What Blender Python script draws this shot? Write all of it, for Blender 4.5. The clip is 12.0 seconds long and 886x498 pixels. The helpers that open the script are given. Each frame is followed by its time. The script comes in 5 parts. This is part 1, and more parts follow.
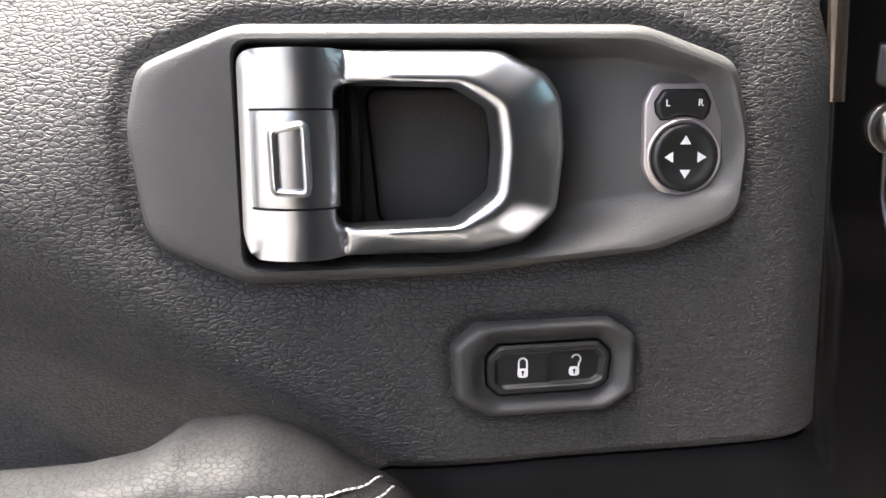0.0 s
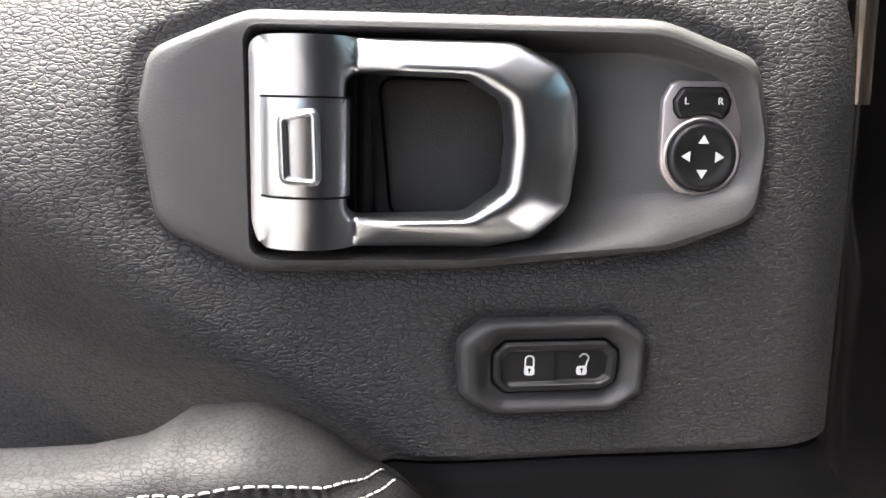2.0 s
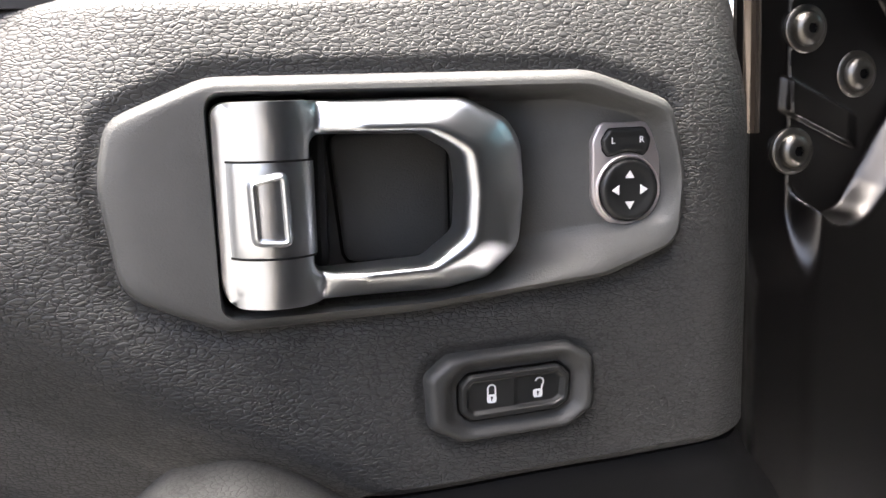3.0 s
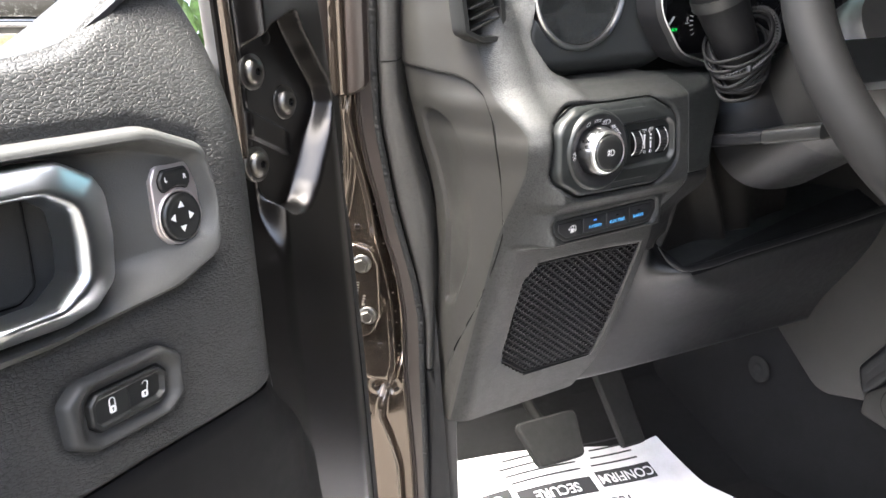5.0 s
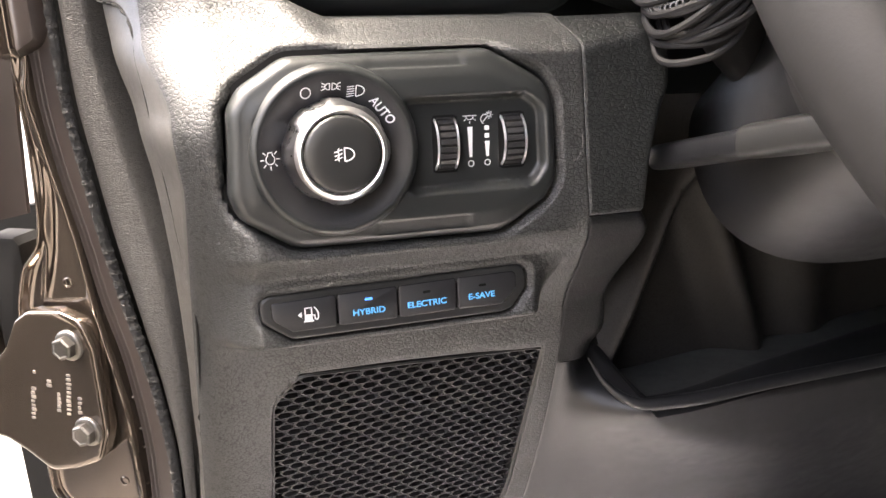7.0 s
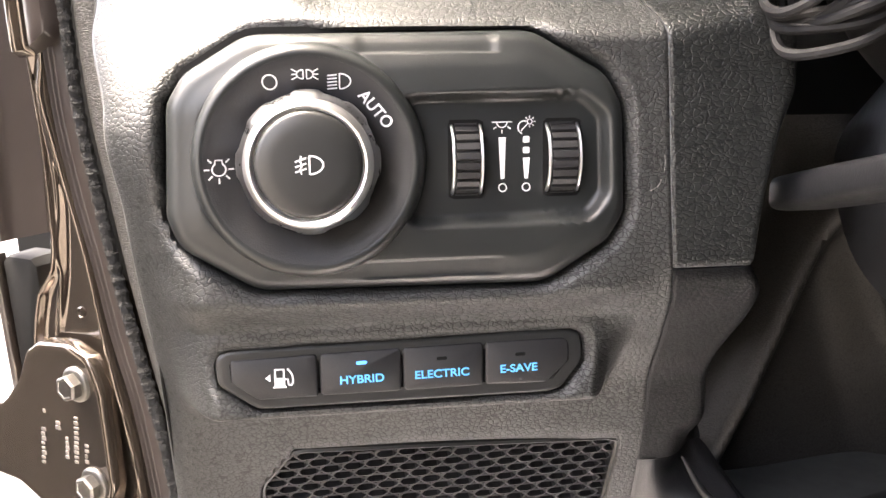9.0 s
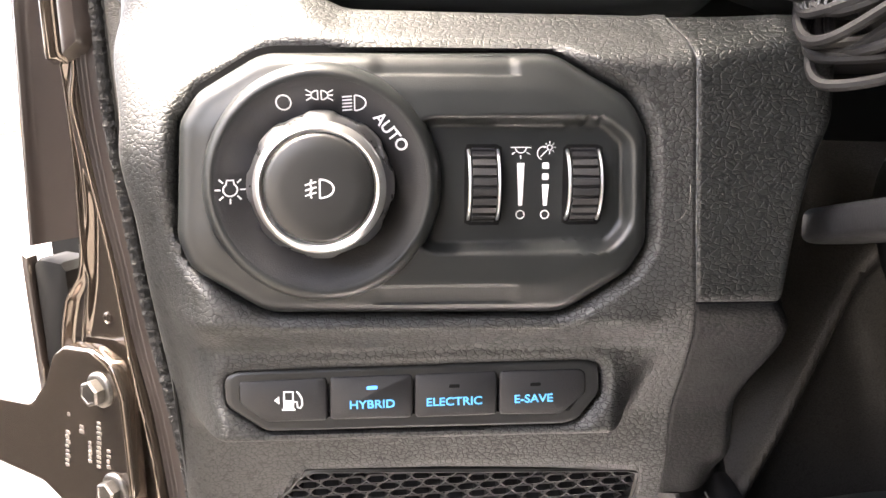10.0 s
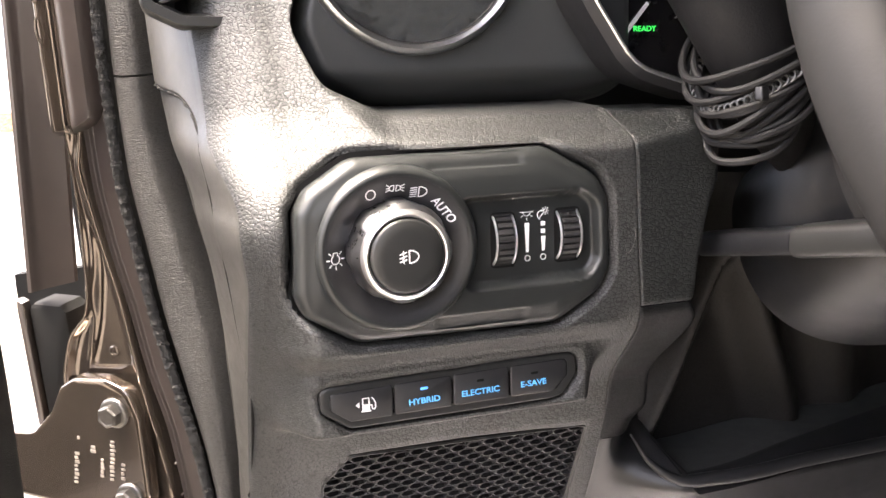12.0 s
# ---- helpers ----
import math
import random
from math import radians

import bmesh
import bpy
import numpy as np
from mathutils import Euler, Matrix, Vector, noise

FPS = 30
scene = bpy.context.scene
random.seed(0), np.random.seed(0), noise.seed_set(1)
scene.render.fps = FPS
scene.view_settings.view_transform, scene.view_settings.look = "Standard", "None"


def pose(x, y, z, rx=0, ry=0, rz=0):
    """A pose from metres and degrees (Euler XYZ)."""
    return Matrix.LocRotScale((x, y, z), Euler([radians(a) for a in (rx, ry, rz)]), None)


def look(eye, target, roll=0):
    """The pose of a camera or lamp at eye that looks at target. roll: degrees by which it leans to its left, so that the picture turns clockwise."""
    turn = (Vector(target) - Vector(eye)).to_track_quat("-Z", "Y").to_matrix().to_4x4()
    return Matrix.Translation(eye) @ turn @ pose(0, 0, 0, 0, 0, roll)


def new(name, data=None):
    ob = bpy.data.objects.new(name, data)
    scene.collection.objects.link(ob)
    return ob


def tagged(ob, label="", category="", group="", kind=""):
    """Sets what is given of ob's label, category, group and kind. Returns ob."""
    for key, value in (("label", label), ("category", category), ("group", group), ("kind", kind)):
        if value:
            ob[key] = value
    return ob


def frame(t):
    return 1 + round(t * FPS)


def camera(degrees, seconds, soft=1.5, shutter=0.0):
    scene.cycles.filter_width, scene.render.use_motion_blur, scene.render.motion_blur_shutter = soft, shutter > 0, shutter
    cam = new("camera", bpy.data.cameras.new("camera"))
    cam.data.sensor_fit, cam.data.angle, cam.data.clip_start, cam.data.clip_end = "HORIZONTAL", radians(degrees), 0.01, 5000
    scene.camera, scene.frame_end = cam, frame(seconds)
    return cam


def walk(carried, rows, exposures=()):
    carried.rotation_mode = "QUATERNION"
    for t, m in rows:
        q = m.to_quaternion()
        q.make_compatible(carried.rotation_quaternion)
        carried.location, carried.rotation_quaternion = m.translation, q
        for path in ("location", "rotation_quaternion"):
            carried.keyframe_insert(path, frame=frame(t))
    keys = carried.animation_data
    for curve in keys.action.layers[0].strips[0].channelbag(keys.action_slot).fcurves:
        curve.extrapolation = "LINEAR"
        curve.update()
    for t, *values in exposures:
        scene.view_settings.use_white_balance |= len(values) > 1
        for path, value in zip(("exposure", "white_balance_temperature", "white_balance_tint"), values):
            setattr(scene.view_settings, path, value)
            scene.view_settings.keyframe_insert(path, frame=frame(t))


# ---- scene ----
cam = camera(53.6, 12.0)
PATH = [
    (0, (0.102, 0.036, 1.217), (-0.824, 1.794, 0.996), 2.0),
    (0.5, (0.108, 0.04, 1.21), (-0.932, 1.739, 1.032), 2.5),
    (1, (0.113, 0.04, 1.215), (-0.926, 1.737, 1.01), 3.5),
    (1.5, (0.107, 0.043, 1.215), (-0.883, 1.765, 0.981), 3.8),
    (2, (0.105, 0.043, 1.218), (-0.865, 1.774, 0.973), 3.7),
    (2.5, (0.109, 0.037, 1.226), (-0.843, 1.782, 1.007), 2.3),
    (2.7, (0.096, 0.022, 1.231), (-0.761, 1.818, 1.026), 1.5),
    (4.3, (-0.096, -0.087, 1.276), (0.459, 1.796, 0.892), -3.9),
    (4.5, (-0.109, -0.111, 1.285), (0.563, 1.735, 0.907), -4.4),
    (5, (-0.072, -0.114, 1.279), (0.774, 1.664, 0.93), -4.5),
    (5.5, (0.053, -0.019, 1.268), (0.962, 1.734, 0.948), -4.0),
    (6, (0.169, 0.071, 1.266), (1.009, 1.863, 0.981), -2.8),
    (6.5, (0.275, 0.121, 1.24), (0.894, 2.007, 0.992), -2.3),
    (7, (0.354, 0.16, 1.21), (0.778, 2.106, 1.026), -2.5),
    (7.2, (0.372, 0.178, 1.207), (0.745, 2.136, 1.041), -2.8),
    (8.8, (0.426, 0.251, 1.196), (0.469, 2.25, 1.162), -0.2),
    (9, (0.42, 0.255, 1.203), (0.499, 2.252, 1.123), 0.0),
    (9.5, (0.428, 0.265, 1.204), (0.449, 2.263, 1.123), 1.0),
    (10, (0.429, 0.262, 1.21), (0.411, 2.261, 1.137), 1.6),
    (10.5, (0.432, 0.265, 1.208), (0.395, 2.264, 1.134), 1.6),
    (11, (0.43, 0.261, 1.208), (0.408, 2.26, 1.134), 1.1),
    (11.5, (0.399, 0.218, 1.221), (0.508, 2.213, 1.135), -0.2),
    (12, (0.332, 0.16, 1.244), (0.746, 2.112, 1.106), -2.1),
]
walk(cam, [(t, look(eye, target, roll)) for t, eye, target, roll in PATH], [(0, 3.47, 6650, 8), (2.7, 3.47, 6650, 8), (4.3, 3.5, 6450, 7), (5.0, 3.76, 6450, 5), (5.5, 4.12, 6350, 4), (6.0, 4.1, 6750, 7), (6.5, 4.02, 7100, 10), (7.0, 4.1, 7150, 11), (9.5, 4.5, 7200, 11), (11.5, 4.35, 7200, 11), (12, 4.12, 7150, 11)])

# ---- daylight ----
world = bpy.data.worlds.new("world")
scene.world = world
world.use_nodes = True
wn = world.node_tree.nodes
sky = wn.new("ShaderNodeTexSky")
sky.sky_type, sky.sun_disc = "NISHITA", False
sky.sun_elevation, sky.sun_rotation = radians(72), radians(-105)
sky.air_density, sky.dust_density = 0.55, 7.0
wn["Background"].inputs["Strength"].default_value = 0.14
world.node_tree.links.new(sky.outputs[0], wn["Background"].inputs["Color"])
sun = new("sun", bpy.data.lights.new("sun", "SUN"))
sun.data.energy, sun.data.angle, sun.data.color = 1.6, radians(28), (1.0, 0.96, 0.9)
sun.matrix_world = look((-1.9, -0.5, 6.2), (0, 0, 0))

MM = 0.001


# ---- local frames: u to the right, v up, w towards the driver ----
def frame_of(o, u, v):
    u, v = Vector(u).normalized(), Vector(v)
    v = (v - u * v.dot(u)).normalized()
    w = u.cross(v)
    m = Matrix((u, v, w)).transposed().to_4x4()
    m.translation = o
    return m


DOOR = frame_of((0.0125, 0.4255, 1.218), (0.8342, 0.5499, 0.0422), (-0.0142, -0.0552, 0.9984))
DASH = frame_of((0.3896, 0.5278, 1.2192), (0.9949, 0.0913, 0.0331), (-0.0223, -0.1156, 0.993))
KNEE = frame_of((0.3696, 0.6104, 1.1025), (0.9964, 0.0582, 0.0618), (-0.0256, -0.4887, 0.872))
PILLAR = frame_of((0.2565, 0.6911, 1.3111), (0.8498, -0.523, -0.0654), (-0.0522, -0.2069, 0.977))


# ---- materials ----
def material(name, color, rough, metal=0.0, spec=0.5):
    m = bpy.data.materials.new(name)
    m.use_nodes = True
    b = m.node_tree.nodes["Principled BSDF"]
    b.inputs["Base Color"].default_value = (*color, 1)
    b.inputs["Roughness"].default_value = rough
    b.inputs["Metallic"].default_value = metal
    b.inputs["Specular IOR Level"].default_value = spec
    return m


def node(m, kind, **sockets):
    n = m.node_tree.nodes.new(kind)
    for k, v in sockets.items():
        n.inputs[k.replace("_", " ")].default_value = v
    return n


def link(m, a, b):
    m.node_tree.links.new(a, b)


def bsdf(m):
    return m.node_tree.nodes["Principled BSDF"]


def mottle(m, color, spread, scale, rough, rough_spread, detail=5.0):
    """Uneven colour and gloss at a coarse and a fine scale."""
    co = node(m, "ShaderNodeTexCoord")
    n1 = node(m, "ShaderNodeTexNoise", Scale=scale, Detail=detail, Roughness=0.6)
    link(m, co.outputs["Object"], n1.inputs["Vector"])
    r = node(m, "ShaderNodeMapRange", From_Min=0.3, From_Max=0.7, To_Min=1 - spread, To_Max=1 + spread)
    link(m, n1.outputs["Fac"], r.inputs["Value"])
    v = node(m, "ShaderNodeVectorMath")
    v.operation = "SCALE"
    v.inputs[0].default_value = color
    link(m, r.outputs[0], v.inputs["Scale"])
    link(m, v.outputs[0], bsdf(m).inputs["Base Color"])
    n2 = node(m, "ShaderNodeTexNoise", Scale=scale * 6, Detail=4.0, Roughness=0.65)
    link(m, co.outputs["Object"], n2.inputs["Vector"])
    r2 = node(m, "ShaderNodeMapRange", From_Min=0.3, From_Max=0.7, To_Min=rough - rough_spread, To_Max=rough + rough_spread)
    link(m, n2.outputs["Fac"], r2.inputs["Value"])
    link(m, r2.outputs[0], bsdf(m).inputs["Roughness"])
    return co


def bump(m, height, distance, strength=1.0, under=None):
    b = node(m, "ShaderNodeBump", Strength=strength, Distance=distance)
    link(m, height, b.inputs["Height"])
    if under:
        link(m, under.outputs[0], b.inputs["Normal"])
    link(m, b.outputs[0], bsdf(m).inputs["Normal"])
    return b


def leather(name, color, rough, cell, depth, stretch=1.0, spec=0.5):
    """Pressed leather grain: wrinkled cells of about `cell` metres parted by fine creases."""
    m = material(name, color, rough, spec=spec)
    co = mottle(m, color, 0.16, 14.0, rough, 0.05)
    mp = node(m, "ShaderNodeMapping", Scale=(1.0, stretch, 1.0))
    link(m, co.outputs["Object"], mp.inputs["Vector"])
    wob = node(m, "ShaderNodeTexNoise", Scale=0.55 / cell, Detail=3.0)
    link(m, mp.outputs[0], wob.inputs["Vector"])
    mix = node(m, "ShaderNodeMix")
    mix.data_type, mix.blend_type = "RGBA", "LINEAR_LIGHT"
    mix.inputs["Factor"].default_value = cell * 0.8
    link(m, mp.outputs[0], mix.inputs["A"])
    link(m, wob.outputs["Color"], mix.inputs["B"])
    pebble = node(m, "ShaderNodeTexVoronoi", Scale=1.0 / cell, Randomness=1.0)
    link(m, mix.outputs["Result"], pebble.inputs["Vector"])
    dome = node(m, "ShaderNodeMath")
    dome.operation = "MULTIPLY"
    link(m, pebble.outputs["Distance"], dome.inputs[0])
    dome.inputs[1].default_value = 0.34
    vo = node(m, "ShaderNodeTexVoronoi", Scale=1.0 / cell, Randomness=1.0)
    vo.feature = "DISTANCE_TO_EDGE"
    link(m, mix.outputs["Result"], vo.inputs["Vector"])
    ramp = node(m, "ShaderNodeMapRange", From_Min=0.0, From_Max=0.16, To_Min=0.0, To_Max=0.42)
    ramp.interpolation_type = "SMOOTHSTEP"
    link(m, vo.outputs["Distance"], ramp.inputs["Value"])
    fine = node(m, "ShaderNodeTexNoise", Scale=2.6 / cell, Detail=3.0, Roughness=0.6)
    link(m, mp.outputs[0], fine.inputs["Vector"])
    add = node(m, "ShaderNodeMath")
    add.operation = "MULTIPLY_ADD"
    add.inputs[1].default_value = 0.10
    link(m, fine.outputs["Fac"], add.inputs[0])
    link(m, ramp.outputs[0], add.inputs[2])
    height = node(m, "ShaderNodeMath")
    height.operation = "SUBTRACT"
    link(m, add.outputs[0], height.inputs[0])
    link(m, dome.outputs[0], height.inputs[1])
    bump(m, height.outputs[0], depth)
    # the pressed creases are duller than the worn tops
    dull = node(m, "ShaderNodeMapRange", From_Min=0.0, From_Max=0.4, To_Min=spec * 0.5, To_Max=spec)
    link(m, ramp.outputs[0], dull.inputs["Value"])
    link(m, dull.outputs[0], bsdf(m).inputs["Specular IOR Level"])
    # the shade of the creases is painted into the base colour
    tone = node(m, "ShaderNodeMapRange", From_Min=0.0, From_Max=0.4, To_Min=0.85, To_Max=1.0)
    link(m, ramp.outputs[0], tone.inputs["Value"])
    crease_shade = node(m, "ShaderNodeVectorMath")
    crease_shade.operation = "SCALE"
    link(m, bsdf(m).inputs["Base Color"].links[0].from_socket, crease_shade.inputs[0])
    link(m, tone.outputs[0], crease_shade.inputs["Scale"])
    link(m, crease_shade.outputs[0], bsdf(m).inputs["Base Color"])
    return m


def grained(name, color, rough, scale, depth, spec=0.5, spread=0.12):
    """Moulded plastic with a fine stipple."""
    m = material(name, color, rough, spec=spec)
    co = mottle(m, color, spread, 18.0, rough, 0.05)
    n = node(m, "ShaderNodeTexNoise", Scale=scale, Detail=3.0, Roughness=0.6)
    link(m, co.outputs["Object"], n.inputs["Vector"])
    bump(m, n.outputs["Fac"], depth)
    return m


def metal(name, color, rough, spread=0.1, scale=40.0, depth=0.0):
    m = material(name, color, rough, metal=1.0)
    co = mottle(m, color, spread, scale, rough, 0.05)
    if depth:
        n = node(m, "ShaderNodeTexNoise", Scale=900.0, Detail=2.0)
        link(m, co.outputs["Object"], n.inputs["Vector"])
        bump(m, n.outputs["Fac"], depth)
    return m


def glow(name, color, power):
    m = material(name, color, 0.5)
    bsdf(m).inputs["Emission Color"].default_value = (*color, 1)
    bsdf(m).inputs["Emission Strength"].default_value = power
    return m


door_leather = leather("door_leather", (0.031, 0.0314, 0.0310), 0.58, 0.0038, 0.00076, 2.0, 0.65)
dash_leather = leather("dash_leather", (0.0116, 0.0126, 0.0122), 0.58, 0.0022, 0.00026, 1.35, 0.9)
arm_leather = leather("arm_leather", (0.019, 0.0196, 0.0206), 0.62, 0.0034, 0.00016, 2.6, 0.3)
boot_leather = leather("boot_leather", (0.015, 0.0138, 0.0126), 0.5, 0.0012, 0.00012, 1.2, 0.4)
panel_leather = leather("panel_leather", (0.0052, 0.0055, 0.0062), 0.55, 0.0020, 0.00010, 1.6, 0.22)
# dash leather again, but darker: the pad's shade is put into its colour
shaded_pad_leather = leather("shaded_pad_leather", (0.0084, 0.0096, 0.0095), 0.44, 0.0025, 0.00030, 1.4, 0.6)
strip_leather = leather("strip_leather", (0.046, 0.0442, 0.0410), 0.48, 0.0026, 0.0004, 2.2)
bezel_plastic = grained("bezel_plastic", (0.062, 0.0625, 0.0608), 0.50, 1000.0, 0.00025, 0.42)
lock_plastic = grained("lock_plastic", (0.036, 0.0365, 0.036), 0.5, 1000.0, 0.0002, 0.4)
smooth_plastic = grained("smooth_plastic", (0.019, 0.0195, 0.019), 0.38, 2500.0, 0.00003)
soft_black = grained("soft_black", (0.014, 0.014, 0.015), 0.5, 1800.0, 0.00008)
side_plastic = grained("side_plastic", (0.027, 0.0260, 0.0242), 0.42, 1400.0, 0.0001)
cap_plastic = grained("cap_plastic", (0.036, 0.0345, 0.0318), 0.36, 1400.0, 0.0001, 0.75)
housing_plastic = grained("housing_plastic", (0.037, 0.0395, 0.0395), 0.44, 1400.0, 0.0001)
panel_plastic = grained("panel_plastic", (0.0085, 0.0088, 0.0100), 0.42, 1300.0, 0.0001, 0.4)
face_plastic = grained("face_plastic", (0.0155, 0.0172, 0.0172), 0.38, 2500.0, 0.00004)
cable_black = grained("cable_black", (0.008, 0.008, 0.0085), 0.6, 900.0, 0.0002, 0.25)
wheel_leather = grained("wheel_leather", (0.017, 0.0167, 0.0163), 0.6, 700.0, 0.00005, 0.2)
gap_black = material("gap_black", (0.004, 0.004, 0.004), 0.8, spec=0.2)
satin_chrome = material("satin_chrome", (0.54, 0.56, 0.58), 0.29, metal=1.0)
silver_frame = material("silver_frame", (0.55, 0.51, 0.50), 0.42, metal=0.75)
tinted_glass = bpy.data.materials.new("tinted_glass")
tinted_glass.use_nodes = True
tint = node(tinted_glass, "ShaderNodeBsdfTransparent", Color=(0.72, 0.88, 0.77, 1))
sheen = node(tinted_glass, "ShaderNodeBsdfGlossy", Roughness=0.02)
blend = node(tinted_glass, "ShaderNodeMixShader", Fac=0.08)
link(tinted_glass, tint.outputs[0], blend.inputs[1])
link(tinted_glass, sheen.outputs[0], blend.inputs[2])
link(tinted_glass, blend.outputs[0], tinted_glass.node_tree.nodes["Material Output"].inputs["Surface"])
bright_chrome = material("bright_chrome", (0.9, 0.9, 0.9), 0.34, metal=1.0)
bolt_steel = metal("bolt_steel", (0.20, 0.19, 0.175), 0.38, 0.2, 120.0, 0.00005)
scuff_grey = material("scuff_grey", (0.16, 0.155, 0.145), 0.7)
white_print = material("white_print", (0.8, 0.8, 0.8), 0.5)
blue_print = glow("blue_print", (0.10, 0.42, 0.85), 0.03)
blue_light = glow("blue_light", (0.06, 0.26, 1.0), 0.12)
green_light = glow("green_light", (0.02, 0.8, 0.12), 0.08)
white_thread = grained("white_thread", (0.6, 0.59, 0.57), 0.8, 3000.0, 0.0002)
rubber = grained("rubber", (0.007, 0.007, 0.007), 0.8, 900.0, 0.0004)
fuzzy = grained("fuzzy_seal", (0.018, 0.018, 0.0175), 0.8, 1400.0, 0.0015)
carpet = grained("carpet", (0.016, 0.016, 0.017), 0.95, 1100.0, 0.003, 0.2)
paper = grained("paper", (0.78, 0.77, 0.80), 0.7, 60.0, 0.0012)
ink = material("ink", (0.03, 0.03, 0.035), 0.6)


def paint(name, color, rough=0.13, coat=0.07):
    """Dark bronze car paint: fine metal flake under a clear coat."""
    m = material(name, color, rough, metal=0.8)
    co = mottle(m, color, 0.05, 3.0, rough, 0.03)
    bsdf(m).inputs["Coat Weight"].default_value = 1.0
    bsdf(m).inputs["Coat Roughness"].default_value = coat
    n = node(m, "ShaderNodeTexNoise", Scale=9.0, Detail=2.0)
    link(m, co.outputs["Object"], n.inputs["Vector"])
    bump(m, n.outputs["Fac"], 0.0001)
    return m


bronze_paint = paint("bronze_paint", (0.138, 0.110, 0.087))
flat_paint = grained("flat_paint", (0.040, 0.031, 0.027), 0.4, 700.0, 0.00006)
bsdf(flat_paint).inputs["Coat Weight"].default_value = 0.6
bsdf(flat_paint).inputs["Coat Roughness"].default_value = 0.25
# same bronze paint, darkened: the door end's dark reflections are in its colour
shaded_door_paint = paint("shaded_door_paint", (0.013, 0.0112, 0.0106), 0.34, 0.27)
door_plastic = grained("door_plastic", (0.0095, 0.0095, 0.0098), 0.6, 1300.0, 0.00012, 0.1)


# ---- mesh helpers; local measures in millimetres ----
def part(name, verts, faces, mat, parent, label="", sharp=40.0, flat=False):
    me = bpy.data.meshes.new(name)
    me.from_pydata([tuple(float(c) * MM for c in v) for v in verts], [], faces)
    me.validate()
    bm = bmesh.new()
    bm.from_mesh(me)
    bmesh.ops.recalc_face_normals(bm, faces=bm.faces)
    bm.to_mesh(me)
    bm.free()
    me.materials.append(mat)
    if not flat:
        for p in me.polygons:
            p.use_smooth = len(p.vertices) <= 6
        me.set_sharp_from_angle(angle=radians(sharp))
    ob = new(name, me)
    ob.parent = parent
    if label:
        tagged(ob, label)
    return ob


def thing(name, m, label, category, group="", kind=""):
    ob = new(name)
    ob.empty_display_size = 0.01
    ob.matrix_world = m
    return tagged(ob, label, category, group, kind)


def rounded(corners, r, n=6):
    """A closed outline with its corners rounded; a corner may carry a radius of its own."""
    pts, k = [], len(corners)
    for i in range(k):
        c = corners[i]
        rad = c[2] if len(c) > 2 else r
        p, a, b = (np.array(q[:2], float) for q in (c, corners[i - 1], corners[(i + 1) % k]))
        da, db = a - p, b - p
        la, lb = np.linalg.norm(da), np.linalg.norm(db)
        da, db = da / la, db / lb
        half = math.acos(max(-1, min(1, float(da @ db)))) / 2
        t = min(rad / max(math.tan(half), 1e-3), 0.49 * la, 0.49 * lb)
        s, e = p + da * t, p + db * t
        for j in range(n + 1):
            f = j / n
            pts.append((1 - f) ** 2 * s + 2 * f * (1 - f) * p + f * f * e)
    return np.array(pts)


def even(outline, n, closed=True):
    """n points at even steps along an outline."""
    p = np.vstack([outline, outline[:1]]) if closed else np.asarray(outline, float)
    d = np.r_[0, np.cumsum(np.linalg.norm(np.diff(p, axis=0), axis=1))]
    t = np.linspace(0, d[-1], n, endpoint=not closed)
    return np.stack([np.interp(t, d, p[:, k]) for k in range(p.shape[1])], 1)


def circle(cx, cy, r, n=48, start=0.0):
    a = np.linspace(0, 2 * math.pi, n, endpoint=False) + start
    return np.stack([cx + r * np.cos(a), cy + r * np.sin(a)], 1)


def inset(p, d):
    """Moves a closed outline inwards by d."""
    e = np.roll(p, -1, 0) - p
    area = np.sum(p[:, 0] * np.roll(p[:, 1], -1) - np.roll(p[:, 0], -1) * p[:, 1])
    nrm = np.stack([-e[:, 1], e[:, 0]], 1) * (1 if area > 0 else -1)
    nrm /= np.maximum(np.linalg.norm(nrm, axis=1, keepdims=True), 1e-9)
    v = nrm + np.roll(nrm, 1, 0)
    v /= np.maximum((v * v).sum(1, keepdims=True) / 2, 0.35)
    return p + v * d


def inside(poly, x, y):
    """Signed distance of points to a closed outline, negative inside it."""
    x, y = np.asarray(x, float), np.asarray(y, float)
    best, odd = np.full(x.shape, 1e9), np.zeros(x.shape, bool)
    for (ax, ay), (bx, by) in zip(poly, np.roll(poly, -1, 0)):
        dx, dy = bx - ax, by - ay
        t = np.clip(((x - ax) * dx + (y - ay) * dy) / max(dx * dx + dy * dy, 1e-9), 0, 1)
        best = np.minimum(best, np.hypot(x - ax - t * dx, y - ay - t * dy))
        if ay != by:
            odd ^= ((ay > y) != (by > y)) & (x < (bx - ax) * (y - ay) / (by - ay) + ax)
    return np.where(odd, -best, best)


def step(a, b, x):
    t = np.clip((np.asarray(x, float) - a) / (b - a), 0, 1)
    return t * t * (3 - 2 * t)


def strip_faces(rows, n, closed=True):
    m = n if closed else n - 1
    return [(i * n + j, i * n + (j + 1) % n, (i + 1) * n + (j + 1) % n, (i + 1) * n + j) for i in range(rows - 1) for j in range(m)]


def stack(rings, cap_first=False, cap_last=True):
    """Rings of equal length joined by quads."""
    n = len(rings[0])
    verts = [tuple(p) for r in rings for p in r]
    faces = strip_faces(len(rings), n)
    if cap_first:
        faces.append(tuple(range(n))[::-1])
    if cap_last:
        faces.append(tuple(range((len(rings) - 1) * n, len(rings) * n)))
    return verts, faces


def at(p, w):
    """An outline lifted to height w."""
    return np.column_stack([p, np.broadcast_to(w, (len(p),))])


